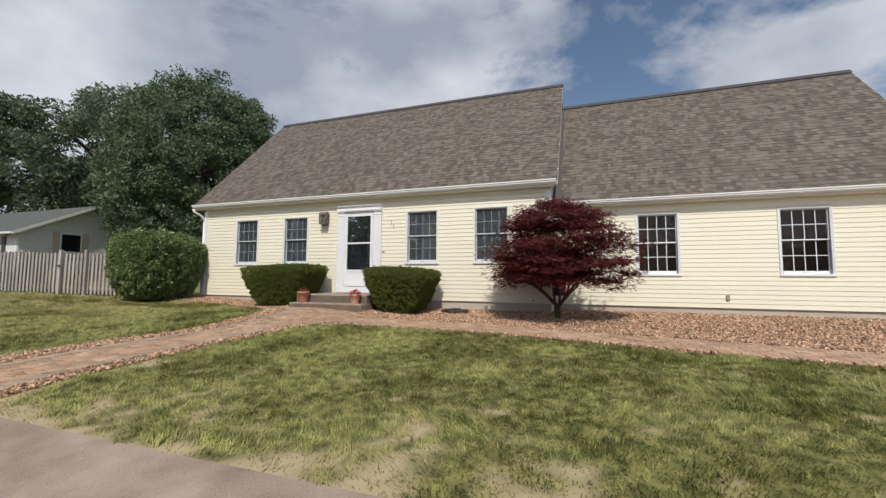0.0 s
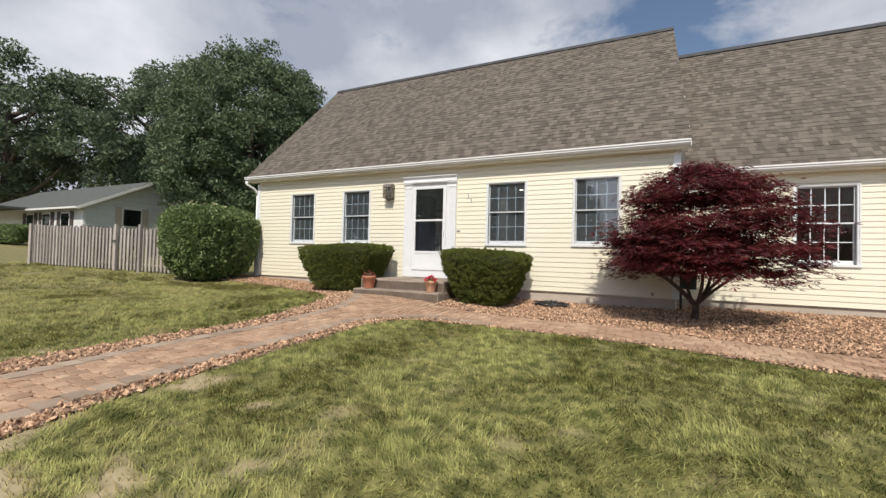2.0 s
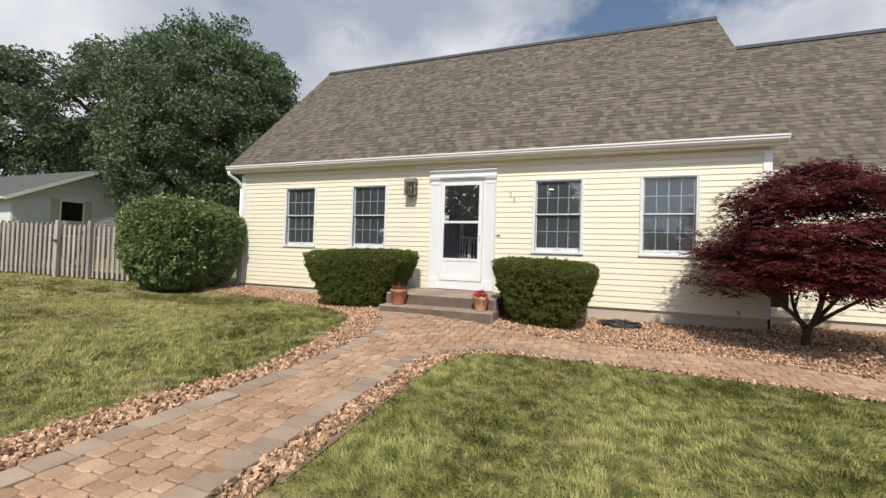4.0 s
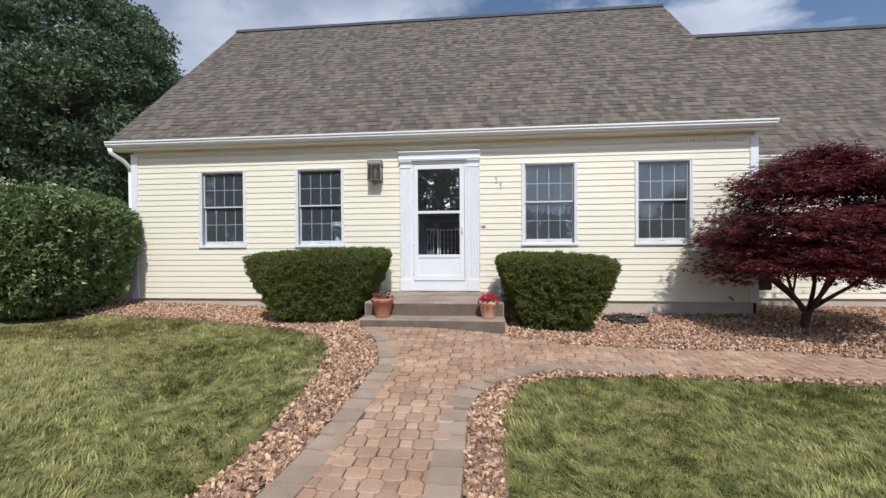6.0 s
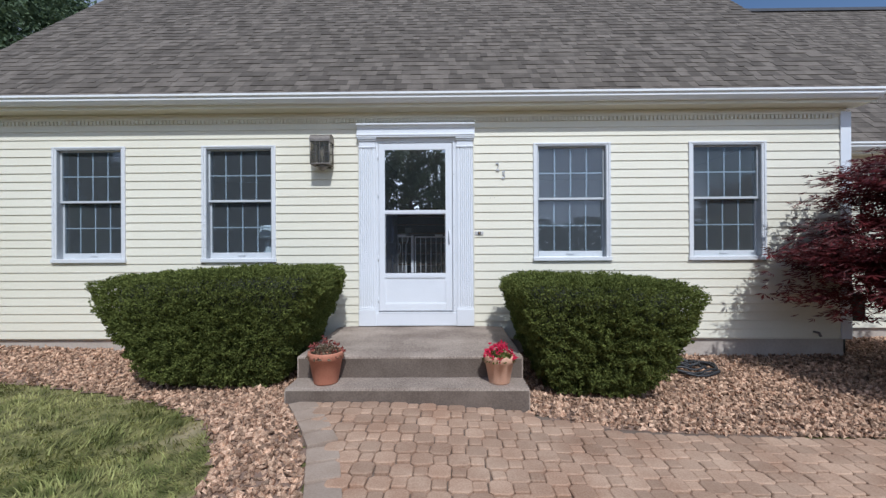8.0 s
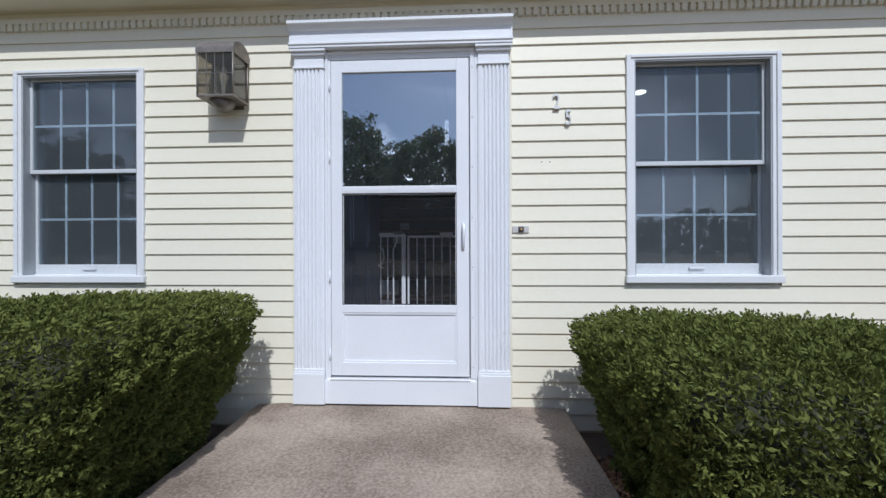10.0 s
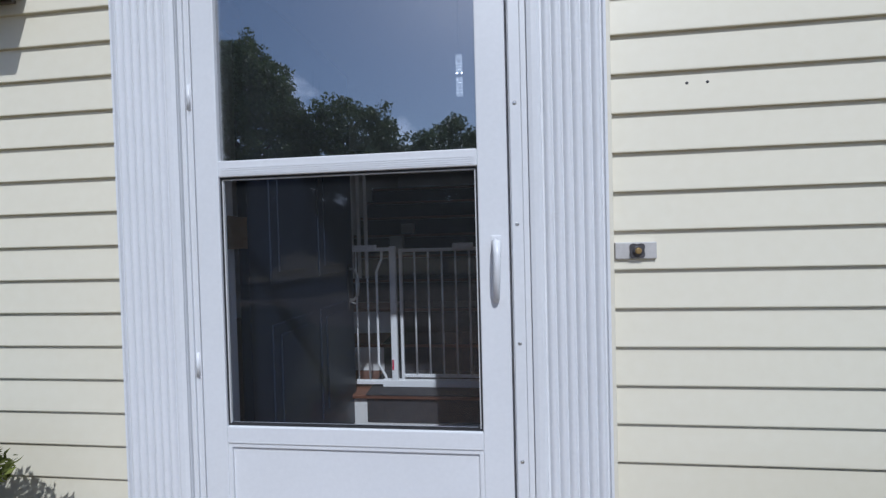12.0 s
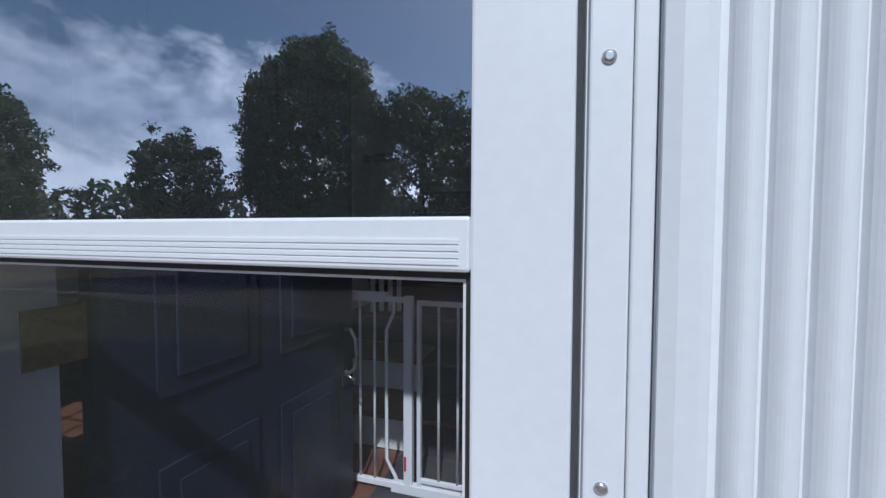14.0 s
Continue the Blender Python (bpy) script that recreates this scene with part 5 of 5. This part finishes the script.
# across the drive, seen in the door glass
big_tree("spruce_tree", -20.9, -11.5, 14.5, 4.3, 0.6, M_TREE, "tall dark tree across the driveway", 41, 2300, 44, 0.24, 0.55, rough=0.12, clump=0.11)
big_tree("oak_tree", -15.4, -15.0, 12.0, 4.5, 1.0, M_TREE, "broad green tree across the driveway", 42, 800, 40, 0.30, 0.5, rough=0.2)
big_tree("oak_tree", -9.3, -19.0, 11.2, 4.4, 1.0, M_TREE, "broad green tree across the driveway", 43, 800, 40, 0.30, 0.5, rough=0.2)
big_tree("ornamental_tree", -22.9, -3.6, 7.2, 1.9, 1.8, M_TREE2, "small ornamental tree across the driveway", 44, 140, 36, 0.24, 0.4, clump=0.2, rough=0.2)
big_tree("ornamental_tree", -25.6, -6.0, 7.3, 2.2, 1.8, M_TREE2, "small ornamental tree across the driveway", 45, 140, 36, 0.24, 0.4, clump=0.2, rough=0.2)


def far_woods():
    rng = np.random.default_rng(51)
    ps, sz = [], []
    for a in np.linspace(0, 2 * math.pi, 150, endpoint=False):
        r = rng.uniform(95, 135)
        cx, cy, h, w = r * math.cos(a) - 6, r * math.sin(a) + 6, rng.uniform(8, 13), rng.uniform(4, 7)
        n = 300
        d = rng.normal(size=(n, 3))
        d /= np.linalg.norm(d, axis=1, keepdims=True)
        q = d * (rng.uniform(0.5, 1, (n, 1)) ** 0.4) * (w, w, h / 2) + (cx, cy, h / 2 + 0.5)
        ps.append(q)
    p = np.concatenate(ps)
    me = fast_mesh("far_woods", *scatter(LEAF, LEAF_F, spin(rng, len(p)), rng.uniform(1.2, 2.6, (len(p), 1)), p))
    tagged(link_mesh("far_woods", me, M_TREE2), "dark green woods along the horizon", "woods", kind="stuff")


big_tree("oak_tree", -39.0, -3.6, 11.4, 3.5, 1.0, M_TREE, "broad dark tree far down the street", 46, 700, 40, 0.28, 0.5, rough=0.2)
far_woods()

# ---- fence and neighbour ----


def fence_run(a, b, n, gate_at=None):
    (xa, ya), (xb, yb) = a, b
    ln = math.hypot(xb - xa, yb - ya)
    ang = math.atan2(yb - ya, xb - xa)
    f = tagged(empty("picket_fence", (xa, ya, 0)), "weathered grey wooden picket fence on the lawn", "fence")
    f.rotation_euler.z = ang
    bm = boxes((-0.037, 0.037, -0.012, 0.012, 0.04, 1.40), bevel=0.003)
    me = bpy.data.meshes.new("picket")
    bm.to_mesh(me)
    bm.free()
    rng = random.Random(5)
    for k in range(n):
        s = ln * (k + 0.5) / n
        x, y = xa + s * math.cos(ang), ya + s * math.sin(ang)
        ob = link_mesh("picket", me, M_FENCE, f)
        ob.location = (s, -0.03 if k % 2 else 0.045, float(gz(x, y)) + rng.uniform(-0.015, 0.015))
    np_ = max(2, round(ln / 2.2) + 1)
    for k in range(np_):
        s = ln * k / (np_ - 1)
        z = float(gz(xa + s * math.cos(ang), ya + s * math.sin(ang)))
        part("post", boxes((s - 0.05, s + 0.05, 0.07, 0.16, z - 0.1, z + 1.45), bevel=0.006), M_FENCE, f)
    for k in range(np_ - 1):
        s0, s1 = ln * k / (np_ - 1), ln * (k + 1) / (np_ - 1)
        z0, z1 = (float(gz(xa + s * math.cos(ang), ya + s * math.sin(ang))) for s in (s0, s1))
        for h in (0.25, 1.1):
            part("rail", tube(bmesh.new(), [(s0, 0.008, z0 + h), (s1, 0.008, z1 + h)], 0.022, 4), M_FENCE, f)
    if gate_at:
        g = tagged(empty("fence_gate", (xa, ya, 0)), "weathered wooden gate in the picket fence", "gate")
        g.rotation_euler.z = ang
        z = float(gz(xa + gate_at * math.cos(ang), ya + gate_at * math.sin(ang)))
        for d in (0.0, 1.05):
            part("gate_post", boxes((gate_at + d - 0.045, gate_at + d + 0.045, -0.14, -0.05, z - 0.1, z + 1.52), bevel=0.008), M_FENCE, g)
        part("brace", tube(bmesh.new(), [(gate_at + 0.08, 0.10, z + 0.28), (gate_at + 0.97, 0.10, z + 1.2)], 0.035, 4), M_FENCE, g)
        for h in (0.28, 1.2):
            part("gate_rail", boxes((gate_at + 0.06, gate_at + 0.99, 0.07, 0.10, z + h - 0.04, z + h + 0.04), bevel=0.004), M_FENCE, g)
        part("latch", boxes((gate_at - 0.04, gate_at + 0.10, -0.18, -0.16, z + 0.95, z + 1.0), bevel=0.004), M_BLACK, g)
    return f


fence_run((-21.4, 8.15), (-14.2, 9.35), 92, 4.1)
fence_run((-21.4, 8.15), (-23.4, 13.5), 60)


def neighbour():
    x1, y0, y1 = -34.0, 14.9, 22.5
    x0 = -50.0
    g = 1.75
    ze, zr, ym = 4.36, 6.35, 18.7
    h = tagged(empty("neighbour_house", (x1, y0, g)), "low grey clapboard house with a green-grey roof", "house")
    bm = bmesh.new()
    vs = [[bm.verts.new((x - x1, y - y0, z - g)) for y, z in ((y0, g - 0.6), (y1, g - 0.6), (y1, ze), (ym, zr - 0.1), (y0, ze))] for x in (x0, x1)]
    bm.faces.new(vs[0])
    bm.faces.new(vs[1][::-1])
    for i in range(5):
        bm.faces.new((vs[0][i], vs[0][(i + 1) % 5], vs[1][(i + 1) % 5], vs[1][i]))
    bmesh.ops.recalc_face_normals(bm, faces=bm.faces[:])
    wall = part("wall", bm, M_NEIGH_WALL, h)
    for k in range(30):
        z = g - 0.3 + k * 0.15
        if z > zr - 0.4:
            break
        half = (y1 - y0) / 2 if z < ze else (zr - 0.1 - z) / (zr - 0.1 - ze) * (y1 - y0) / 2
        part("siding_board", boxes((0.0, 0.085, ym - y0 - half, ym - y0 + half, z - g, z - g + 0.105)), M_NEIGH_WALL, wall)
    part("front_wall", boxes((x0 - x1, -0.1, -0.04, 0.0, -0.5, ze - g)), M_NEIGH_WHITE, h)
    part("corner_board", boxes((-0.1, 0.05, -0.05, 0.12, -0.5, ze - g)), M_NEIGH_WHITE, h)
    k = (zr - ze) / (ym - y0)
    prof = [(-0.5, ze - g - 0.5 * k), (ym - y0, zr - g + 0.02), (y1 - y0 + 0.5, ze - g - 0.5 * k), (y1 - y0 + 0.5, ze - g - 0.5 * k + 0.16), (ym - y0, zr - g + 0.2), (-0.5, ze - g - 0.5 * k + 0.16)]
    part("roof", prism_x(prof, x0 - x1 - 0.5, 0.5), M_NEIGH_ROOF, h)
    part("rake_board", prism_x([(-0.52, ze - g - 0.5 * k - 0.06), (ym - y0, zr - g - 0.04), (ym - y0, zr - g + 0.16), (-0.52, ze - g - 0.5 * k + 0.14)], 0.5, 0.54), M_NEIGH_WHITE, h)
    part("gutter", boxes((x0 - x1 - 0.5, 0.5, -0.6, -0.5, ze - g - 0.5 * k, ze - g - 0.5 * k + 0.12)), M_NEIGH_WHITE, h)
    w = part("window", boxes((0.03, 0.10, 2.1, 3.37, 1.35, 2.7)), M_NEIGH_WHITE, h)
    for ya in (1.70, 3.39):
        part("shutter", boxes((0.04, 0.11, ya, ya + 0.38, 1.30, 2.74)), M_NEIGH_TAN, h, "pale tan shutter")
    part("pane", boxes((0.10, 0.11, 2.2, 3.27, 1.45, 2.6)), M_DARK_PANE, w)
    for xx in (-2.2, -4.8, -7.2):
        w = part("window", boxes((xx - 0.6, xx + 0.6, -0.08, -0.04, 0.9, 2.2)), M_NEIGH_WHITE, h)
        part("pane", boxes((xx - 0.5, xx + 0.5, -0.09, -0.08, 1.0, 2.1)), M_DARK_PANE, w)
        for s in (-0.85, 0.85):
            part("shutter", boxes((xx + s - 0.2, xx + s + 0.2, -0.10, -0.042, 0.85, 2.25)), M_SHUTTER, h)
    pr = part("porch_roof", boxes((-16, -6.4, -2.6, -0.05, 2.42, 2.56)), M_NEIGH_ROOF, h)
    part("porch_trim", boxes((-16, -6.38, -2.64, -2.6, 2.36, 2.56)), M_NEIGH_WHITE, pr)
    for xx in (-6.6, -9.5, -12.5):
        part("porch_post", boxes((xx - 0.09, xx + 0.09, -2.5, -2.32, -0.5, 2.42)), M_NEIGH_WHITE, h)


neighbour()
low = shrub("low_hedge", (-36.5, 11.6, float(gz(-36.5, 11.6))), hedge_form(4.5, 0.6, 0.0, 1.0, 6, 0.05), 9000, 0.16, M_BUSH, LEAF, LEAF_F, "low green hedge before the neighbour house", 61)

# ---- small pieces: siding, shingles, pavers, chips, grass ----


def board_mesh(h):
    """One clapboard of unit length: thick foot, thin top."""
    bm = prism_x([(0.004, 0.0), (-0.0148, 0.0), (-0.0153, 0.003), (-0.004, h + 0.004), (0.004, h + 0.004)], 0, 1)
    me = bpy.data.meshes.new("siding_board")
    bm.to_mesh(me)
    bm.free()
    return me


COURSE = 0.1060
BOARD = board_mesh(COURSE)


def clad(wall, x0, x1, y, z0, z1, holes):
    k = 0
    while z0 + k * COURSE < z1 - 0.02:
        za, zb = z0 + k * COURSE, z0 + (k + 1) * COURSE
        spans = [(x0, x1)]
        for a, b, lo, hi in holes:
            if lo < zb - 0.02 and hi > za + 0.02:
                spans = [s for p, q in spans for s in ((p, min(q, a)), (max(p, b), q)) if s[1] - s[0] > 0.01]
        for p, q in spans:
            ob = link_mesh("siding_board", BOARD, M_SIDING, wall)
            ob.location, ob.scale = (p, y, za), (q - p, 1, 1)
        k += 1


clad(wall_front, HX0 + 0.10, -7.247, WALL_Y, SILL, 3.66, [(a, b, *WIN_Z) for a, b in MAIN_WINS])
clad(wall_front, -7.247, -5.769, WALL_Y, SILL + 26 * COURSE, 3.66, [(-7.247, -5.769, 0.9, 3.575)])
clad(wall_front, -5.769, HX1 - 0.10, WALL_Y, SILL, 3.66, [(a, b, *WIN_Z) for a, b in MAIN_WINS])
for x0, x1 in ((-7.247, -7.227), (-5.787, -5.769)):
    tagged(part("trim", boxes((x0 + 0.001, x1 - 0.001, WALL_Y - 0.020, WALL_Y + 0.003, SILL + 0.12, 3.57), bevel=0.002), M_TRIM_CREAM), "cream channel strip where the siding meets the door surround", "trim", kind="structure")
clad(wall_wing, HX1 + 0.03, WX1 - 0.02, WING_Y, SILL - 0.06, 3.34, [(a, b, *WING_Z) for a, b in WING_WINS])


def shingles(roof_ob, x0, x1, ye, ze, yr, zr, seed, near):
    """Laminated tabs in courses up the slope; those in the near stretch are parts."""
    rng = np.random.default_rng(seed)
    ln = math.hypot(yr - ye, zr - ze)
    up = np.array([0, (yr - ye) / ln, (zr - ze) / ln])
    nrm = np.array([0, -up[2], up[1]])
    if nrm[2] < 0:
        nrm = -nrm
    expo = 0.142
    vs, k = [], 0
    unit = bpy.data.meshes.new("shingle")
    b = np.array([(0, 0, 0.0), (1, 0, 0.0), (1, 1, 0.0), (0, 1, 0.0), (0, 0, 1), (1, 0, 1), (1, 1, 0.2), (0, 1, 0.2)], float)
    fq = np.array([(4, 5, 6, 7), (0, 1, 5, 4), (1, 2, 6, 5), (3, 0, 4, 7)])
    unit.from_pydata([tuple(v) for v in b], [], [tuple(int(i) for i in q) for q in fq])
    made = 0
    basis = Matrix(((1, 0, 0), tuple(up), tuple(nrm))).transposed()
    while k * expo < ln - 0.02:
        x = x0 - rng.uniform(0, 0.25)
        while x < x1:
            w = rng.uniform(0.06, 0.17)
            a, e = max(x, x0), min(x + w, x1)
            th = rng.choice([0.006, 0.012])
            if e - a > 0.02:
                o = np.array([a, ye, ze]) + up * (k * expo - 0.012) + nrm * 0.004
                if near(a, k) and made < 300:
                    ob = link_mesh("shingle", unit, M_SHINGLE_OB, roof_ob)
                    ob.matrix_basis = Matrix.Translation(o) @ basis.to_4x4() @ Matrix.Diagonal((e - a, expo + 0.03, th, 1))
                    made += 1
                else:
                    vs.append(o + np.outer(b[:, 0] * (e - a), (1, 0, 0)) + np.outer(b[:, 1] * (expo + 0.03), up) + np.outer(b[:, 2] * th, nrm))
            x += w
        k += 1
    f = fq[None] + (np.arange(len(vs)) * 8)[:, None, None]
    ob = link_mesh("shingle_courses", fast_mesh("shingle_courses", np.concatenate(vs), f.reshape(-1, 4)), M_SHINGLE, roof_ob)
    tagged(ob, kind="stuff")


shingles(roof_main, -12.87, -0.93, EAVE_Y - 0.03, EAVE_Z - 0.03, RIDGE_Y, RIDGE_Z, 71, lambda x, k: k < 7 and -10 < x < -2)
shingles(roof_wing, -0.90, 7.11, WEAVE_Y - 0.03, WEAVE_Z - 0.03, WRIDGE_Y, WRIDGE_Z, 72, lambda x, k: k < 6 and x < 6)


def paver_mesh(a, cut, h):
    """A block with cut corners and rounded top edges, about its centre."""
    def ring(r, z):
        c = min(cut, r)
        return [(r - c, -r, z), (r, -r + c, z), (r, r - c, z), (r - c, r, z), (-r + c, r, z), (-r, r - c, z), (-r, -r + c, z), (-r + c, -r, z)]
    v = ring(a, 0) + ring(a, h - 0.006) + ring(a - 0.007, h)
    f = [tuple(range(16, 24))]
    for k in range(8):
        for lo, hi in ((0, 8), (8, 16)):
            f.append((lo + k, lo + (k + 1) % 8, hi + (k + 1) % 8, hi + k))
    return v, f


def pavers():
    walk_ob = tagged(empty("paver_walk", (-6.4, 5, 0)), "brick-red octagon paver walk with grey border blocks", "walk", kind="structure")
    inv = Matrix.Translation((6.4, -5, 0))
    rng = np.random.default_rng(81)
    A, B, P = 0.0705, 0.0445, 0.120
    shapes = {}
    for nm, a, cut in (("octagon", A, 0.023), ("square", B, 0.008)):
        v, f = paver_mesh(a, cut, 0.05)
        me = bpy.data.meshes.new("paver")
        me.from_pydata(v, [], f)
        shapes[nm] = (me, np.array(v), f)
    far_v, far_f, made = [], [], 0
    for i in range(-86, 152):
        for j in range(0, 66):
            x, y = -6.4 + i * P, 2.25 + j * P
            if not bool(in_walk(np.array(x), np.array(y), 0.165) if x < -4.0 else in_walk(np.array(x), np.array(y), 0.03)):
                if not (x > -5.75 and bool(in_walk(np.array(x), np.array(y), 0.03)) and y > side_high(x) - 0.3):
                    continue
            nm = "octagon" if (i + j) % 2 else "square"
            x, y = x + rng.normal(0, 0.0022), y + rng.normal(0, 0.0022)
            z = float(gz(x, y)) - 0.022 + rng.normal(0, 0.0022)
            if made < 300 and -7.2 < x < -4.6 and 4.9 < y < 8.5:
                ob = link_mesh("paver", shapes[nm][0], M_PAVER, walk_ob)
                ob.matrix_basis = inv @ pose(x, y, z, rng.normal(0, 0.6), rng.normal(0, 0.6), rng.normal(0, 2.2))
                made += 1
            else:
                off = sum(len(q) for q in far_v)
                far_v.append(shapes[nm][1] + (x + 6.4, y - 5, z))
                far_f += [tuple(off + q for q in f) for f in shapes[nm][2]]
    me = bpy.data.meshes.new("paver_field")
    me.from_pydata([tuple(q) for q in np.concatenate(far_v)], [], far_f)
    tagged(link_mesh("paver_field", me, M_PAVER_ALL, walk_ob), kind="stuff")
    bv, bf = paver_mesh(0.5, 0.03, 0.054)
    border = bpy.data.meshes.new("border_paver")
    border.from_pydata([(p[0], p[1], p[2]) for p in bv], [], bf)

    def run(points, inward, step=0.19, wide=0.215):
        """Border blocks end to end along a line."""
        pts = [np.array(p, float) for p in points]
        seg = [np.linalg.norm(b - a) for a, b in zip(pts, pts[1:])]
        cum = np.concatenate([[0], np.cumsum(seg)])
        n = max(1, int(round(cum[-1] / step)))
        for k in range(n):
            s = (k + 0.5) * cum[-1] / n
            q = np.array([np.interp(s, cum, [p[0] for p in pts]), np.interp(s, cum, [p[1] for p in pts])])
            q2 = np.array([np.interp(s + 0.05, cum, [p[0] for p in pts]), np.interp(s + 0.05, cum, [p[1] for p in pts])])
            q1 = np.array([np.interp(s - 0.05, cum, [p[0] for p in pts]), np.interp(s - 0.05, cum, [p[1] for p in pts])])
            d = (q2 - q1) / np.linalg.norm(q2 - q1)
            nr = np.array([-d[1], d[0]]) * inward
            c = q + nr * wide / 2
            ob = link_mesh("border_paver", border, M_BORDER, walk_ob)
            ob.matrix_basis = inv @ pose(c[0], c[1], float(gz(*c)) - 0.021 + rng.normal(0, 0.0015), 0, 0, math.degrees(math.atan2(d[1], d[0])) + rng.normal(0, 0.8)) @ Matrix.Diagonal((cum[-1] / n - 0.006, wide - 0.006, 1, 1))

    ys = np.linspace(2.2, 8.5, 40)
    run([(float(walk_left(y)), y) for y in ys], -1)
    corner = [(-5.88, 2.2), (-5.86, 6.2), (-5.77, 6.55), (-5.58, 6.85), (-5.35, 7.08), (-5.0, 7.27)]
    run(corner + [(x, float(side_low(x))) for x in np.linspace(-4.8, -3.9, 5)], 1)


pavers()


def chips():
    """Loose red stone chips in the beds and along the walk."""
    rng = np.random.default_rng(91)
    n = 290000
    x, y = rng.uniform(-13.5, 7.0, n), rng.uniform(2.2, 11.2, n)
    ok = in_bed(x, y)
    ok &= ~((x > -7.5) & (x < -5.42) & (y > 8.53))
    x, y = x[ok], y[ok]
    d = np.hypot(x + 6, y - 6)
    keep = rng.uniform(0, 1, len(x)) < np.clip(1.25 - d / 14, 0.45, 1)
    x, y = x[keep], y[keep]
    n = len(x)
    p = np.stack([x, y, gz(x, y) + rng.uniform(0.006, 0.036, n)], 1)
    size = rng.uniform(0.032, 0.072, (n, 1)) * rng.uniform(0.65, 1.25, (n, 3))
    turn = spin(rng, n)
    v, f = scatter(CHIP, CHIP_F, turn, size, p)
    tagged(link_mesh("stone_chips", fast_mesh("stone_chips", v, f), M_ROCK), "loose red and tan stone chips in the bed", "stone chips", kind="stuff")


chips()


def grass():
    rng = np.random.default_rng(95)

    def field(n, x0, x1, y0, y1, keep, h, w):
        tufts = max(10, n // 45)
        cx, cy, ch = rng.uniform(x0, x1, tufts), rng.uniform(y0, y1, tufts), rng.uniform(0.6, 1.3, tufts)
        ca = 7.5 * value_noise(cx, cy, 0.75, 1) + rng.normal(0, 0.35, tufts)
        ch = ch * (0.55 + 0.95 * value_noise(cx, cy, 0.30, 2))
        ct = 0.05 + 0.45 * (0.6 * value_noise(cx, cy, 0.42, 0) + 0.4 * value_noise(cx, cy, 0.16, 1) - 0.5) + rng.normal(0, 0.08, tufts)
        i = rng.integers(0, tufts, n)
        loose = rng.uniform(0, 1, n) < 0.35
        x = np.where(loose, rng.uniform(x0, x1, n), cx[i] + rng.normal(0, 0.065, n))
        y = np.where(loose, rng.uniform(y0, y1, n), cy[i] + rng.normal(0, 0.065, n))
        ok = keep(x, y) & (rng.uniform(0, 1, n) > 0.72 * np.clip(dryness(x, y) * 1.35 - 0.35, 0, 1))
        x, y, i, loose = x[ok], y[ok], i[ok], loose[ok]
        n = len(x)
        a = np.where(loose, rng.uniform(0, 2 * math.pi, n), ca[i] + rng.normal(0, 0.45, n))
        lean = rng.uniform(0.3, 1.7, n)
        hh = h * rng.uniform(0.55, 1.3, n) * np.where(loose, 0.7, ch[i])
        ww = w * rng.uniform(0.7, 1.3, n)
        sx, sy = -np.sin(a) * ww, np.cos(a) * ww
        dx, dy = np.cos(a) * lean * hh, np.sin(a) * lean * hh
        z = gz(x, y) - 0.004
        v = np.stack([np.stack([x - sx, y - sy, z], 1), np.stack([x + sx, y + sy, z], 1), np.stack([x + sx * 0.7 + dx * 0.4, y + sy * 0.7 + dy * 0.4, z + hh * 0.62], 1),
                      np.stack([x - sx * 0.7 + dx * 0.4, y - sy * 0.7 + dy * 0.4, z + hh * 0.62], 1), np.stack([x + dx, y + dy, z + hh * 0.92], 1)], 1)
        q = np.arange(n)[:, None] * 5
        tri = np.stack([q + (0, 1, 2), q + (0, 2, 3), q + (3, 2, 4)], 1)
        tone = np.clip(dryness(x, y) * 0.8 + np.where(loose, 0.08, ct[i]) + np.where(x < -7.2, 0.07 - 0.16 * np.clip((x + 9.6) / 1.2, 0, 1) * np.clip((y - 4.5) / 2.0, 0, 1), 0.0) + rng.normal(0, 0.06, n), 0, 1)
        return v.reshape(-1, 3), tri.reshape(-1, 3), np.repeat(tone, 5)

    def right(x, y):
        return (x > lawn_right(y) - 0.03) & (y < side_low(x) - 0.06 + 0.03 * np.sin(x * 9)) & (y > DRIVE_Y + 0.03 * np.sin(x * 11))

    def left(x, y):
        return (x < lawn_left(y) + 0.03) & ~((np.hypot(x + 13.3, y - 9.2) < 0.9))

    parts = [field(140000, -5.7, 2.2, 2.1, 7.4, right, 0.044, 0.0037), field(30000, 2.2, 8.0, 2.1, 6.6, right, 0.055, 0.005), field(108000, -13.5, -7.2, 2.2, 9.4, left, 0.047, 0.0046), field(42000, -22, -13.5, 2.2, 9.4, left, 0.06, 0.007)]
    off, vs, fs, tones = 0, [], [], []
    for v, f, tone in parts:
        tones.append(tone)
        vs.append(v)
        fs.append(f + off)
        off += len(v)
    me = fast_mesh("grass", np.concatenate(vs), np.concatenate(fs))
    me.attributes.new("dryness", "FLOAT", "POINT").data.foreach_set("value", np.concatenate(tones).astype(np.float32))
    tagged(link_mesh("grass", me, M_BLADE), "short mown grass blades, partly dry", "grass", kind="stuff")


grass()
